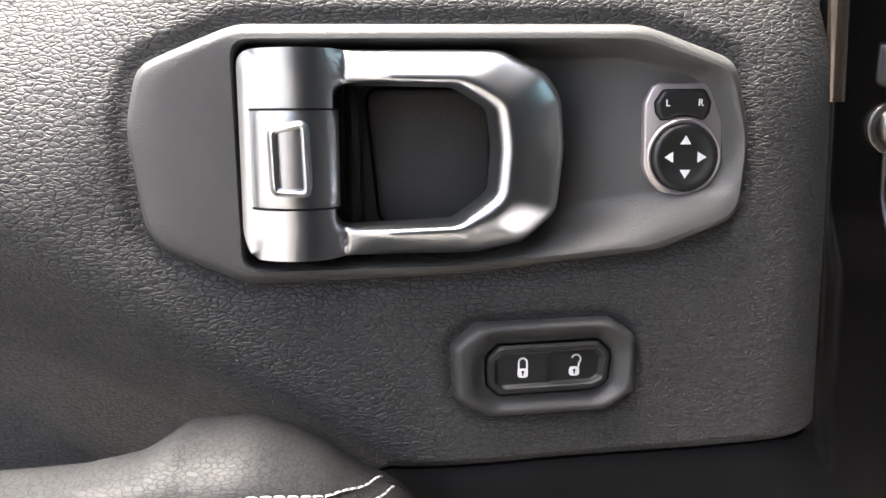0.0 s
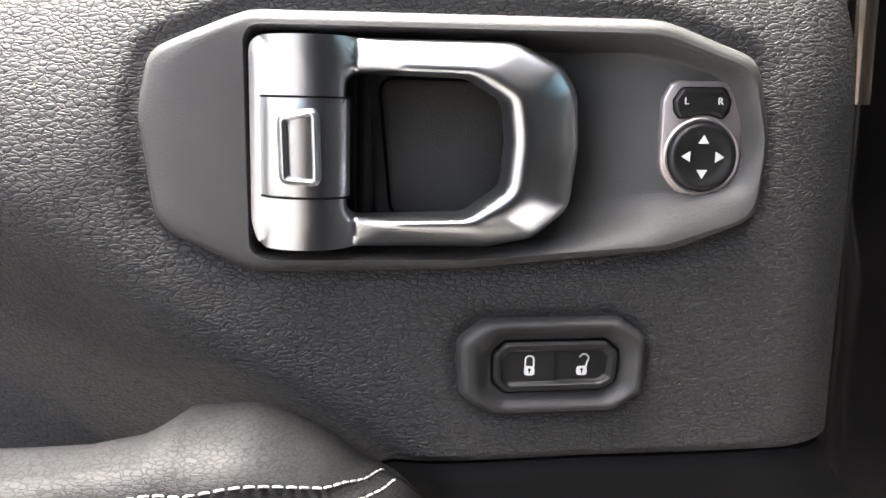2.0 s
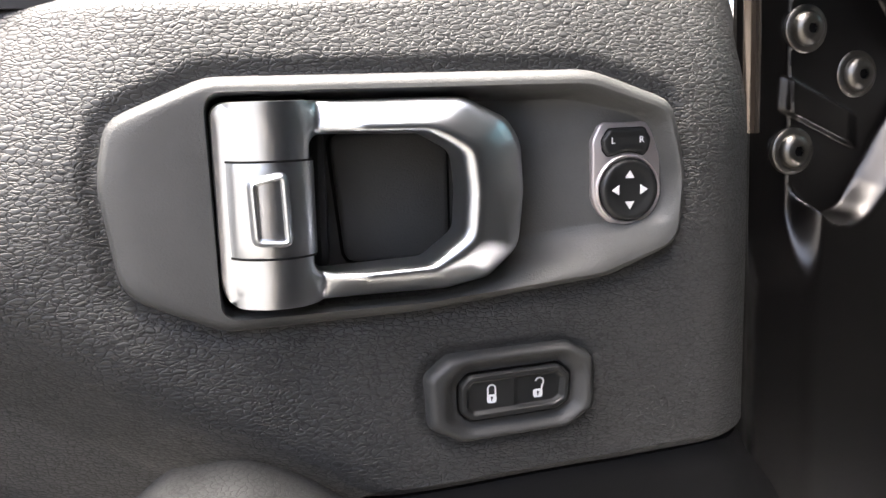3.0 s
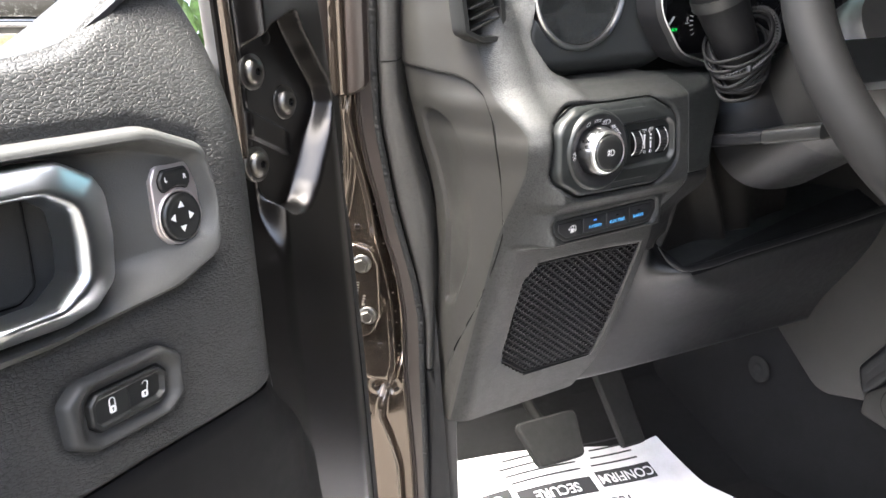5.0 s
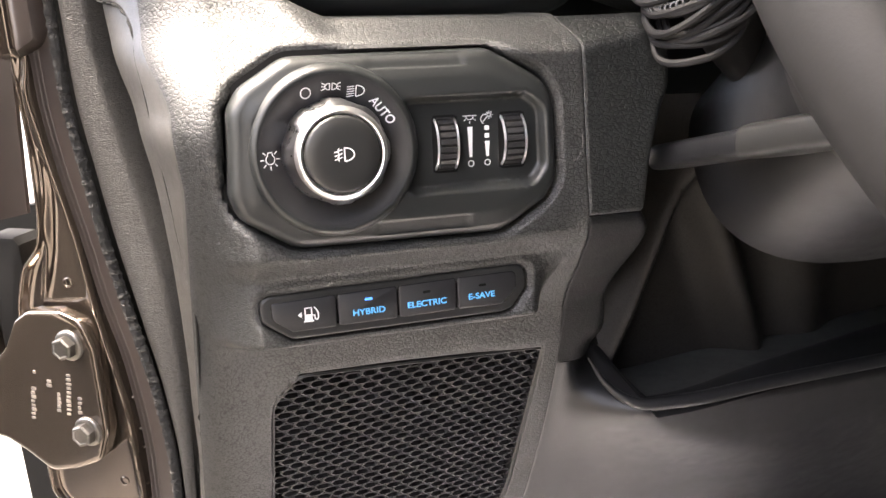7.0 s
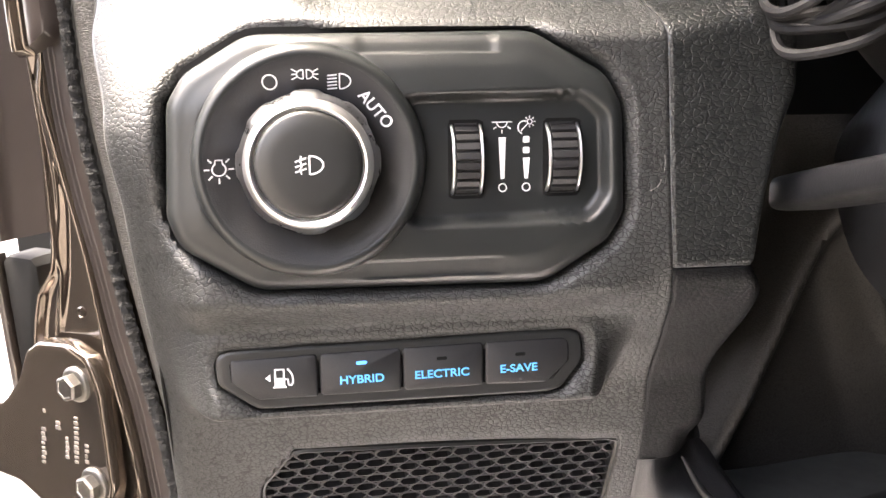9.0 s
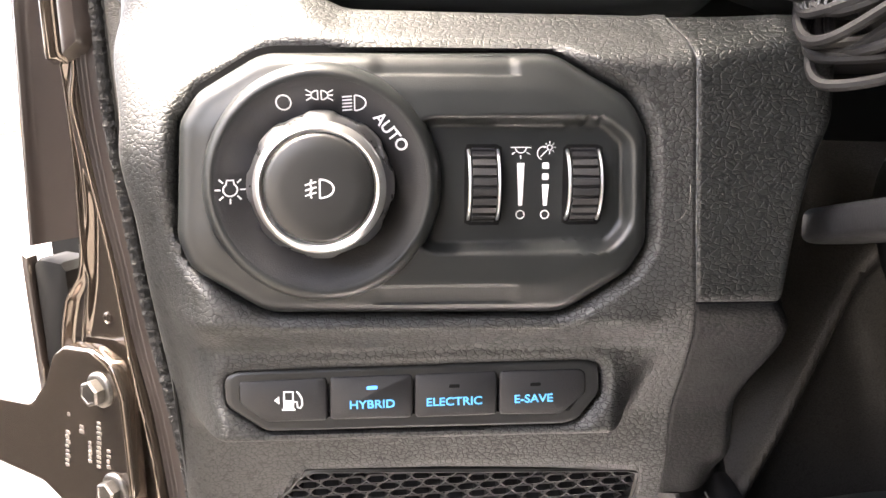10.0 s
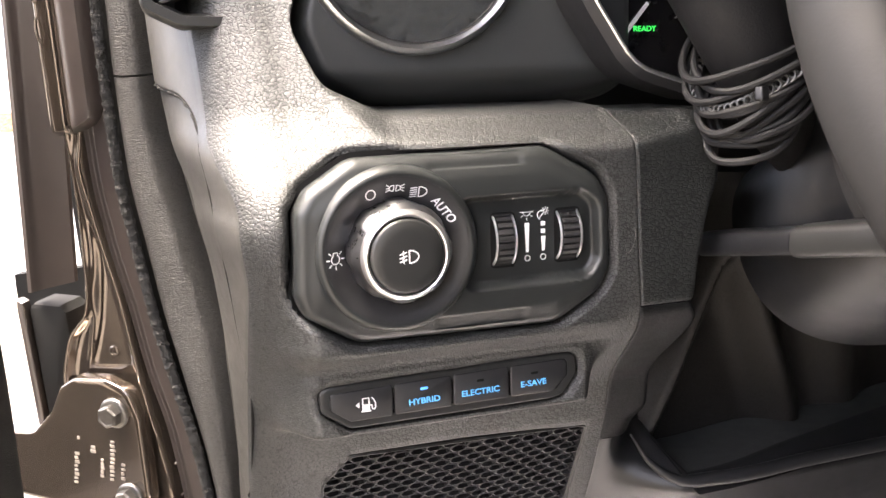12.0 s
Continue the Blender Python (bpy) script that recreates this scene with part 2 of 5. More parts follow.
def plate(outline, profile, cap_first=True, cap_last=True):
    """A solid whose edge follows (inset, height) steps."""
    return stack([at(inset(outline, d) if d else outline, w) for d, w in profile], cap_first, cap_last)


def field(outline, h, rings=40, centre=None, skirt=None, power=1.0):
    """A surface of height h(u, v) over an outline, from its edge to its centre."""
    c = outline.mean(0) if centre is None else np.array(centre, float)
    rows = [] if skirt is None else [at(outline, skirt)]
    for i in range(rings):
        k = (1 - i / rings) ** power
        p = c + (outline - c) * k
        rows.append(at(p, h(p[:, 0], p[:, 1])))
    verts, faces = stack(rows, False, False)
    n, base = len(outline), (len(rows) - 1) * len(outline)
    verts.append((c[0], c[1], float(h(c[:1], c[1:])[0])))
    faces += [(base + j, base + (j + 1) % n, len(verts) - 1) for j in range(n)]
    return verts, faces


def sheet(points):
    """A grid of points [rows][columns] as a surface."""
    p = np.asarray(points, float)
    return [tuple(q) for q in p.reshape(-1, 3)], strip_faces(p.shape[0], p.shape[1], False)


def slab(points, back):
    """A grid with thickness: the same grid moved by back, with its rim closed."""
    p = np.asarray(points, float)
    r, c = p.shape[:2]
    verts = [tuple(q) for q in p.reshape(-1, 3)] + [tuple(q) for q in (p + np.asarray(back, float)).reshape(-1, 3)]
    f = strip_faces(r, c, False)
    o = r * c
    faces = f + [tuple(o + i for i in q[::-1]) for q in f]
    rim = [j for j in range(c)] + [i * c + c - 1 for i in range(1, r)] + [(r - 1) * c + j for j in range(c - 2, -1, -1)] + [i * c for i in range(r - 2, 0, -1)]
    for a, b in zip(rim, rim[1:] + rim[:1]):
        faces.append((b, a, o + a, o + b))
    return verts, faces


def smooth_line(pts, n):
    """A smooth curve through a few points."""
    p = np.asarray(pts, float)
    d = np.r_[0, np.cumsum(np.maximum(np.linalg.norm(np.diff(p, axis=0), axis=1), 1e-6))]
    g = np.gradient(p, d, axis=0)
    out = []
    for t in np.linspace(0, d[-1], n):
        i = min(int(np.searchsorted(d, t, side="right")) - 1, len(d) - 2)
        h = d[i + 1] - d[i]
        s = (t - d[i]) / h
        out.append((2 * s**3 - 3 * s**2 + 1) * p[i] + (s**3 - 2 * s**2 + s) * h * g[i] + (-2 * s**3 + 3 * s**2) * p[i + 1] + (s**3 - s**2) * h * g[i + 1])
    return np.array(out)


def curve_at(xs, ys, x):
    """Smooth interpolation of a short table."""
    xs, ys, x = np.asarray(xs, float), np.asarray(ys, float), np.asarray(x, float)
    s = np.diff(ys) / np.diff(xs)
    g = np.r_[s[0], np.where(s[1:] * s[:-1] > 0, 2 * s[1:] * s[:-1] / np.where(s[1:] + s[:-1] == 0, 1, s[1:] + s[:-1]), 0), s[-1]]
    xc = np.clip(x, xs[0], xs[-1])
    i = np.clip(np.searchsorted(xs, xc, side="right") - 1, 0, len(xs) - 2)
    h = xs[i + 1] - xs[i]
    s = (xc - xs[i]) / h
    return (2 * s**3 - 3 * s**2 + 1) * ys[i] + (s**3 - 2 * s**2 + s) * h * g[i] + (-2 * s**3 + 3 * s**2) * ys[i + 1] + (s**3 - s**2) * h * g[i + 1]


def tube(path, r, n=10, closed=False, cap=True):
    """A round bar along a path; r may vary along it."""
    p = np.asarray(path, float)
    k = len(p)
    rr = np.broadcast_to(r, (k,))
    tan = np.roll(p, -1, 0) - np.roll(p, 1, 0) if closed else np.gradient(p, axis=0)
    tan /= np.maximum(np.linalg.norm(tan, axis=1, keepdims=True), 1e-9)
    side = np.cross(tan[0], (0.13, 0.31, 0.94))
    rings = []
    for i in range(k):
        side = side - tan[i] * (side @ tan[i])
        side /= np.linalg.norm(side)
        other = np.cross(tan[i], side)
        a = np.linspace(0, 2 * math.pi, n, endpoint=False)
        rings.append(p[i] + rr[i] * (np.cos(a)[:, None] * side + np.sin(a)[:, None] * other))
    if closed:
        rings.append(rings[0])
    return stack(rings, cap and not closed, cap and not closed)


def lathe(profile, cx=0.0, cy=0.0, n=48, lobes=None):
    """A turned solid about the w axis: (radius, height) steps. lobes(angle, radius, height) gives a radius factor."""
    rings = []
    a = np.linspace(0, 2 * math.pi, n, endpoint=False)
    for r, w in profile:
        rr = r * (lobes(a, r, w) if lobes else np.ones(n))
        rings.append(np.column_stack([cx + rr * np.cos(a), cy + rr * np.sin(a), np.full(n, w)]))
    return stack(rings, False, True)


def box(u0, u1, v0, v1, w0, w1, bevel=1.0):
    """A bevelled block."""
    o = np.array([(u0, v0), (u1, v0), (u1, v1), (u0, v1)], float)
    return plate(even(rounded([tuple(q) for q in o], bevel * 1.5, 3), 32), [(bevel, w0), (0, w0 + bevel), (0, w1 - bevel), (bevel * 0.3, w1 - bevel * 0.3), (bevel, w1)])


def join(*pieces):
    verts, faces = [], []
    for v, f in pieces:
        o = len(verts)
        verts += list(v)
        faces += [tuple(o + i for i in q) for q in f]
    return verts, faces


def moved(piece, du=0.0, dv=0.0, dw=0.0, turn=0.0, scale=1.0):
    c, s = math.cos(radians(turn)), math.sin(radians(turn))
    v, f = piece
    return [(du + scale * (c * x - s * y), dv + scale * (s * x + c * y), dw + scale * z) for x, y, z in v], f


def stroke(path, width, w=0.0, high=0.25, closed=False):
    """A printed line of even width."""
    p = np.asarray(path, float)
    tan = np.roll(p, -1, 0) - np.roll(p, 1, 0) if closed else np.gradient(p, axis=0)
    tan /= np.maximum(np.linalg.norm(tan, axis=1, keepdims=True), 1e-9)
    side = np.column_stack([-tan[:, 1], tan[:, 0]]) * width / 2
    rows = np.stack([at(p - side, w), at(p - side, w + high), at(p + side, w + high), at(p + side, w)], 1)
    if closed:
        rows = np.concatenate([rows, rows[:1]])
    return sheet(rows)


def arc(cx, cy, r, a0, a1, n=20):
    a = np.radians(np.linspace(a0, a1, n))
    return np.column_stack([cx + r * np.cos(a), cy + r * np.sin(a)])


def draped(piece, du, dv, height):
    """A printed mark laid on a curved face."""
    v, f = piece
    p = np.array(v, float) + (du, dv, 0)
    p[:, 2] += height(p[:, 0], p[:, 1])
    return [tuple(q) for q in p], f


def letters(body, size, u, v, w, mat, parent, turn=0.0, name="lettering", stretch=1.0, lift=0.12, height=None):
    """Printed words with the built-in font; size is the height of a capital."""
    cu = bpy.data.curves.new(name, "FONT")
    cu.body, cu.align_x, cu.align_y, cu.size, cu.extrude = body, "CENTER", "CENTER", size * MM / 0.7, lift * MM
    cu.offset = 0.022 * size * MM
    tmp = bpy.data.objects.new(name, cu)
    me = bpy.data.meshes.new_from_object(tmp)
    bpy.data.objects.remove(tmp)
    me.materials.clear()
    me.materials.append(mat)
    me.transform(pose(u * MM, v * MM, w * MM, 0, 0, turn) @ Matrix.Diagonal((stretch, 1, 1, 1)))
    if height:
        co = np.array([q.co for q in me.vertices])
        co[:, 2] += height(co[:, 0] / MM, co[:, 1] / MM) * MM
        for q, c in zip(me.vertices, co):
            q.co = c
    ob = new(name, me)
    ob.parent = parent
    return ob

# ---- surroundings ----
def metres(ob_name, pts, faces, mat, parent=None, label="", flat=True):
    return part(ob_name, [tuple(1000 * c for c in p) for p in pts], faces, mat, parent, label, flat=flat)


asphalt = grained("asphalt", (0.12, 0.114, 0.105), 0.9, 120.0, 0.004, 0.3, 0.25)
ground = metres("ground", [(-300, -300, 0), (300, -300, 0), (300, 300, 0), (-300, 300, 0)], [(0, 1, 2, 3)], asphalt)
tagged(ground, "grey sunlit asphalt yard stretching away outside the car", "ground", kind="structure")
pale_wall = grained("pale_wall", (0.62, 0.60, 0.57), 0.85, 20.0, 0.01)
tan_brick = grained("tan_brick", (0.33, 0.22, 0.13), 0.85, 25.0, 0.02, 0.3, 0.35)
building = thing("building", Matrix.Identity(4), "pale low building with a tan brick band", "building")


def slab_box(name, x0, x1, y0, y1, z0, z1, mat, parent):
    v = [(x, y, z) for x in (x0, x1) for y in (y0, y1) for z in (z0, z1)]
    f = [(0, 1, 3, 2), (4, 6, 7, 5), (0, 4, 5, 1), (2, 3, 7, 6), (0, 2, 6, 4), (1, 5, 7, 3)]
    return metres(name, v, f, mat, parent)


slab_box("wall", -16, 1, 14.0, 18, 0, 2.3, pale_wall, building)
slab_box("brick_band", -16, 1.02, 13.95, 18.02, 2.3, 2.56, tan_brick, building)
slab_box("parapet", -16, 1.0, 14.0, 18, 2.56, 3.4, pale_wall, building)
leaf_green = grained("leaf_green", (0.055, 0.10, 0.03), 0.6, 3.0, 0.01, 0.3, 0.4)
hedge_v, hedge_f = [], []
random.seed(21)
for k in range(5200):
    x = random.uniform(1.6, 16.0)
    top = 4.2 + 1.3 * math.sin(x * 1.1) + 0.7 * math.sin(x * 2.7 + 1)
    z = random.uniform(0.1, 1.0) ** 0.7 * top
    y = 9.0 + 0.6 * math.sin(x * 1.7) + random.uniform(-0.5, 0.9) + 0.25 * z
    r = random.uniform(0.10, 0.26)
    m = Euler((random.uniform(0, 6), random.uniform(0, 6), random.uniform(0, 6))).to_matrix()
    o = len(hedge_v)
    hedge_v += [tuple(Vector((x, y, z)) + m @ Vector(q) * r) for q in ((-1, 0, 0), (0, -0.5, 0.1), (1, 0, 0), (0, 0.5, 0.15))]
    hedge_f.append((o, o + 1, o + 2, o + 3))
hedge = metres("tree_line", hedge_v, hedge_f, leaf_green)
tagged(hedge, "row of leafy green trees across the yard", "trees", kind="stuff")
# unseen wall, added so that the hinge and pillar reflect something dark
wall_beside = metres("wall_beside", [(x, y, z) for x in (-1.52, -1.4) for y in (0.36, 3.2) for z in (0, 1.2)], [(0, 1, 3, 2), (4, 6, 7, 5), (0, 4, 5, 1), (2, 3, 7, 6), (1, 5, 7, 3)], grained("black_wall", (0.016, 0.016, 0.016), 0.8, 30.0, 0.01))
tagged(wall_beside, "unseen dark wall added to darken the hinge's reflections", "wall", kind="structure")

# ---- the open door ----
car_door = thing("car_door", DOOR, "open car door with black grained leather trim", "car door")

bezel_line = even(rounded([(-190, 56.2, 30), (-18, 57, 40), (24, 42, 14), (31.5, 8.8, 60), (28, -27, 14), (-8, -41, 40), (-100, -50.5, 60), (-188, -53, 30), (-230, -34.5, 20), (-237, 13, 40), (-231, 39.5, 14)], 20, 8), 220)
lock_line = even(rounded([(-90, -72), (-30, -70.4), (-17.4, -78), (-17, -104), (-31, -113), (-84, -115), (-100, -107), (-101.5, -81)], 6, 6), 120)


def belt(u):
    """Upper edge of the trim along the window."""
    return curve_at([-650, -178, -135, -83, -43, -14, 10, 40, 75, 90], [91, 93.5, 95, 98, 105, 119, 134, 152, 172, 180], u)


def edge_u(v):
    """Front edge of the trim, next to the hinges."""
    return curve_at([-420, -279, -219, -171, -138, -124, -50, 70, 170], [122, 122, 122, 100, 78.5, 77.5, 77.5, 76, 73], v)


def seam_v(u):
    return curve_at([-260, -150, -126, -87, -37, 6, 44, 62, 78, 110], [-200, -160, -140.5, -139, -136.5, -135.2, -133.5, -133, -133.5, -132], u)


def trim_w(u, v):
    """Relief of the trim: it rolls back to the window and to the hinge edge, and is scooped over the armrest."""
    v0 = 14 - 44 * step(-205, -290, u)
    w = -0.0030 * np.clip(v - v0, 0, None) ** 2
    f = np.clip((u - 40) / (edge_u(v) - 40), 0, 1.1)
    w = w - 17 * f**2.4
    s = -0.545 * (u + 292) - 0.838 * (v + 22)
    w = w - (1.1 * (np.clip(s + 8, 0, 30) ** 2 / 60 + np.clip(s - 22, 0, 36)) + 0.62 * np.clip(s - 58, 0, 55)) * step(-95, -150, u + 0.4 * (v + 110))
    return w


def trim(u, v):
    w = trim_w(u, v)
    d = inside(bezel_line, u, v)
    w = w - 3.0 * (1 - step(0, 9, d)) - 45 * (1 - step(-14, -7, d))
    d = inside(lock_line, u, v)
    w = w - 2.0 * (1 - step(0, 5, d)) - 30 * (1 - step(-12, -6, d))
    return w


rows = []
cols = np.r_[np.linspace(-650, -300, 18, endpoint=False), np.linspace(-300, 30, 150, endpoint=False), np.linspace(30, 100, 30)]
for k in np.linspace(0, 1, 110):
    u = cols.copy()
    v = seam_v(u) * (1 - k) + belt(np.minimum(u, 88)) * k
    over = u > 30
    u[over] = 30 + (u[over] - 30) / 70 * (edge_u(v[over]) - 30)
    v = seam_v(u) * (1 - k) + belt(np.minimum(u, 88)) * k
    w = trim(u, v) - 5 * (1 - step(0, 5, v - seam_v(u))) - 6 * (1 - step(0, 8, belt(np.minimum(u, 88)) - v))
    rows.append(np.column_stack([u, v, w]))
part("trim_panel", *slab(rows, (0, 0, -4)), door_leather, car_door, "black grained leather door trim")
rows = []
for k in np.linspace(0, 1, 50):
    u = cols.copy()
    v = (seam_v(u) - 1.2) * (1 - k) - 420 * k
    over = u > 30
    u[over] = 30 + (u[over] - 30) / 70 * (edge_u(np.maximum(v[over], -250)) - 30)
    w = trim_w(u, np.maximum(v, -180)) * step(-330, -100, v) - 2 - 3.5 * (1 - step(0, 3, seam_v(u) - v)) - 10 * step(0, 120, seam_v(u) - v)
    rows.append(np.column_stack([u, v, w]))
part("lower_panel", *slab(rows, (0, 0, -4)), door_plastic, car_door, "smooth black plastic lower door panel")


# dark sheet added to keep light out of the joint of the two panels
rows = []
for k in np.linspace(0, 1, 6):
    u = np.linspace(-135, 74, 60)
    v = seam_v(u) - 9 + 18 * k
    rows.append(np.column_stack([u, v, trim_w(u, v) - 13]))
part("joint_backing", *slab(rows, (0, 0, -3)), gap_black, car_door, "black web behind the panel joint")


# armrest: a padded ledge with a raised nose
def arm_top(u):
    return curve_at([-650, -320, -256, -237, -211, -190, -160, -140, -127, -108], [-148, -148, -145.5, -134, -112, -111, -122, -136, -143, -164], u)


def arm_front(u):
    return 66 * np.clip(1 - np.clip((u + 215) / 112, 0, 1) ** 2.2, 0.02, 1) ** 0.6


def arm_point(u, t):
    top, f = arm_top(u), arm_front(u)
    s = np.array([0, 0.10, 0.3, 0.5, 0.64, 0.76, 0.88, 1.0])
    back = -40 + 37 * step(-262, -205, u)
    w = back + (f - back) * curve_at(s, [0, 0.16, 0.42, 0.68, 0.88, 0.99, 1.0, 0.99], t)
    r = step(-205, -255, u)
    drop = curve_at(s, [0, -1, -2, 0, 6, 20, 50, 180], t) * (1 - r) + curve_at(s, [0, -7, -18, -26, -25, -14, 16, 160], t) * r
    return np.stack([np.broadcast_to(u, np.shape(t)) + 0 * t, top - drop, w], -1)


def stitch_t(u):
    """Where the seam of the armrest runs."""
    return curve_at([-650, -260, -190, -157, -148, -139, -132, -110], [0.74, 0.735, 0.70, 0.62, 0.53, 0.38, 0.13, 0.02], u)


def stitch_two(u):
    return curve_at([-650, -260, -190, -157, -148, -139, -132, -126, -110], [0.81, 0.805, 0.77, 0.69, 0.63, 0.55, 0.44, 0.22, 0.03], u)


ts = np.linspace(0, 1, 60)
us = np.r_[np.linspace(-650, -310, 12, endpoint=False), np.linspace(-310, -104, 90)]
rows = []
for u in us:
    p = arm_point(u, ts)
    g = np.exp(-(((ts - float(stitch_t(u) + stitch_two(u)) / 2) / 0.018) ** 2))
    p[:, 1] -= 1.3 * g
    p[:, 2] -= 1.3 * g
    rows.append(p)
armrest = part("armrest", *sheet(rows), arm_leather, car_door, "padded dark grey leather armrest with white stitching")
stitches = []
for seam in (stitch_t, stitch_two):
    ua = np.linspace(-330, -131.5 if seam is stitch_t else -125.5, 1500)
    line = np.array([arm_point(u, np.array([float(seam(u))]))[0] for u in ua])
    line = even(line, int(np.linalg.norm(np.diff(line, axis=0), axis=1).sum() / 1.35), False)
    for i in range(0, len(line) - 4, 4):
        a, b = line[i], line[i + 3]
        stitches.append(tube(np.array([a + (0, -0.2, -0.6), a * 0.7 + b * 0.3 + (0, 0.45, 0.35), a * 0.3 + b * 0.7 + (0, 0.45, 0.35), b + (0, -0.2, -0.6)]), 0.5, 6))
part("stitching", *join(*stitches), white_thread, armrest, "white thread in two rows")

# inner metal of the door towards the hinges: a rolled edge, then a face with a pressed hollow
hollow = even(rounded([(181, 126), (148, 113), (127, 98), (121, 71), (119, 30), (125, 0), (133, -16), (150, -31, 20), (173, -33, 26), (191, -15, 20), (206, 8), (221, 35), (226, 50), (222, 64), (204, 87), (187, 111)], 10, 5), 160)


def face_edge(v):
    """Outer edge of the door's end face."""
    return curve_at([-420, -220, -90, -20, 39, 87, 132, 200], [258, 257, 253, 248, 243, 234, 225, 214], v)


def shut_w(u, v):
    lo = np.minimum(edge_u(np.clip(v, -420, 170)), 79)
    face = -41 - 0.08 * (u - 150) - 13 * step(212, 250, u)
    roll = -19 - (40 - 18 * step(-20, -70, v)) * step(0, 1, (u - lo) / 26)
    w = roll + (face - roll) * step(52, 66, u - lo)
    d = inside(hollow, u, v)
    slope = 5 + 13 * step(64, 10, v) * step(150, 185, u)
    w = w + (np.minimum(w, -57.5 - 0.1 * (u - 132)) - w) * step(0, -1, d / slope)
    across = 0.40 * (u - 120) + 0.916 * (v - 47)
    along = step(112, 122, u) * step(182, 168, u)
    return w + 3.4 * step(-10.5, -8.5, across) * step(9.5, 7.5, across) * along * step(-3, -9, d)


vv = np.r_[np.linspace(-420, -60, 60, endpoint=False), np.linspace(-60, 150, 190, endpoint=False), np.linspace(150, 200, 16)]
rows = []
for v in vv:
    u = np.linspace(float(edge_u(np.clip(v, -420, 170))) - 6, float(face_edge(v)) - 9, 150)
    rows.append(np.column_stack([u, np.full(150, v), shut_w(u, np.full(150, v)) - 5 * step(5, 0, face_edge(v) - 9 - u)]))
part("shut_face", *slab(rows, (0, 0, -3)), shaded_door_paint, car_door, "glossy dark painted metal door end with a pressed hollow")
rows = []
for v in np.linspace(-420, 200, 100):
    hi = float(face_edge(v))
    rows.append([(hi - 11 + 40 * k, v, -61 + 5 * math.sin(math.pi * k) - 31 * k) for k in np.linspace(0, 1, 14)])
part("edge_seal", *slab(rows, (1, 0, -8)), rubber, car_door, "black rubber strip along the door edge")
rows = []
for v in np.linspace(-420, 200, 40):
    hi = float(face_edge(v))
    rows.append([(hi + 27 + 1.5 * k, v, -94 - 50 * k) for k in np.linspace(0, 1, 6)])
part("outer_skin", *slab(rows, (-6, 0, -2)), bronze_paint, car_door, "dark bronze painted outer door skin")
# narrow roll of metal beside the trim at the window
rows = []
for v in np.linspace(24, 200, 60):
    e = float(edge_u(min(v, 170)))
    rows.append([(e + 3 + 6 * math.sin(a), v, -22 + 6.5 * math.cos(a)) for a in np.linspace(-1.3, 1.6, 12)])
part("edge_roll", *sheet(rows), bronze_paint, car_door, "rounded painted lip beside the trim")


def round_bolt(parent, u, v, w, r, name="hinge_bolt"):
    ob = part(name, *lathe([(r * 1.28, w - 3), (r * 1.28, w + 1.0), (r * 1.2, w + 1.7), (r * 0.95, w + 2.1), (r * 0.93, w + 3.4), (r * 0.82, w + 5.4), (r * 0.6, w + 6.9), (r * 0.36, w + 7.6), (r * 0.30, w + 7.4), (r * 0.28, w + 4.0)], u, v, 40), bolt_steel, parent, "round steel bolt head with a star socket")
    part("socket", *lathe([(r * 0.27, w + 6.6), (r * 0.26, w + 5.0)], u, v, 24, lambda a, rr, ww: 1 + 0.14 * np.cos(6 * a)), gap_black, ob)


for u, v in ((139, 79.5), (177, 54), (132.6, 11.2)):
    round_bolt(car_door, u, v, float(shut_w(np.array([u]), np.array([v]))[0]) + 0.5, 10.5)
part("plug", *lathe([(6.0, -64), (5.6, -60.2), (3.6, -59.2), (1.0, -59)], 162, 104, 24), shaded_door_paint, car_door, "small domed paint plug")

for v in (-17, -133, -250):
    part("clip_hole", *lathe([(3.4, -84), (3.4, -71), (2.6, -70.6), (2.4, -76)], float(face_edge(v)) + 7, v, 16), gap_black, car_door)

# lock of the window opening: the outer belt and the glass
rows = []
for u in np.linspace(-650, 80, 60):
    b = float(belt(min(u, 88)))
    rows.append([(u, b - 2 - 3 * k, -34 - 70 * k) for k in np.linspace(0, 1, 6)])
part("window_sill", *slab(rows, (0, -4, 0)), soft_black, car_door, "black outer window sill of the door")

# side mirror outside the window
MIRROR = DOOR @ frame_of((0.085, 0.122, -0.325), (0.83, -0.05, 0.56), (0, 1, 0))
side_mirror = thing("side_mirror", MIRROR, "black door mirror standing on a silver foot outside the window", "mirror")
shell = even(rounded([(-86, 4), (80, 4), (92, 30), (90, 140), (-80, 150), (-98, 40)], 22, 6), 90)
part("housing", *plate(shell, [(18, -78), (4, -64), (0, -40), (0, -10), (4, -2), (9, 0), (11, -6), (12, -14)]), smooth_plastic, side_mirror, "black plastic mirror housing")
part("mirror_glass", *plate(inset(shell, 12.5), [(0, -13), (1, -11)]), metal("mirror_glass", (0.85, 0.87, 0.88), 0.03, 0.02), side_mirror, "clear mirror glass")
part("housing_edge", *tube(at(inset(shell, 6), -0.5), 2.0, 8, True), silver_frame, side_mirror, "thin silver edge")
foot = lathe([(30, -60), (27, -40), (25, -10), (25, 8)], 0, 0, 40)
reach = np.array(MIRROR.inverted() @ DOOR)
arm_box = box(62, 106, 58, 84, -345, -100, 6)
part("mirror_arm", [tuple(q) for q in (np.array(arm_box[0]) @ reach[:3, :3].T + reach[:3, 3] * 1000)], arm_box[1], smooth_plastic, side_mirror, "black arm fixed to the door")
part("mirror_foot", [(x, z, -30 + y) for x, y, z in foot[0]], foot[1], silver_frame, side_mirror, "round silver foot")

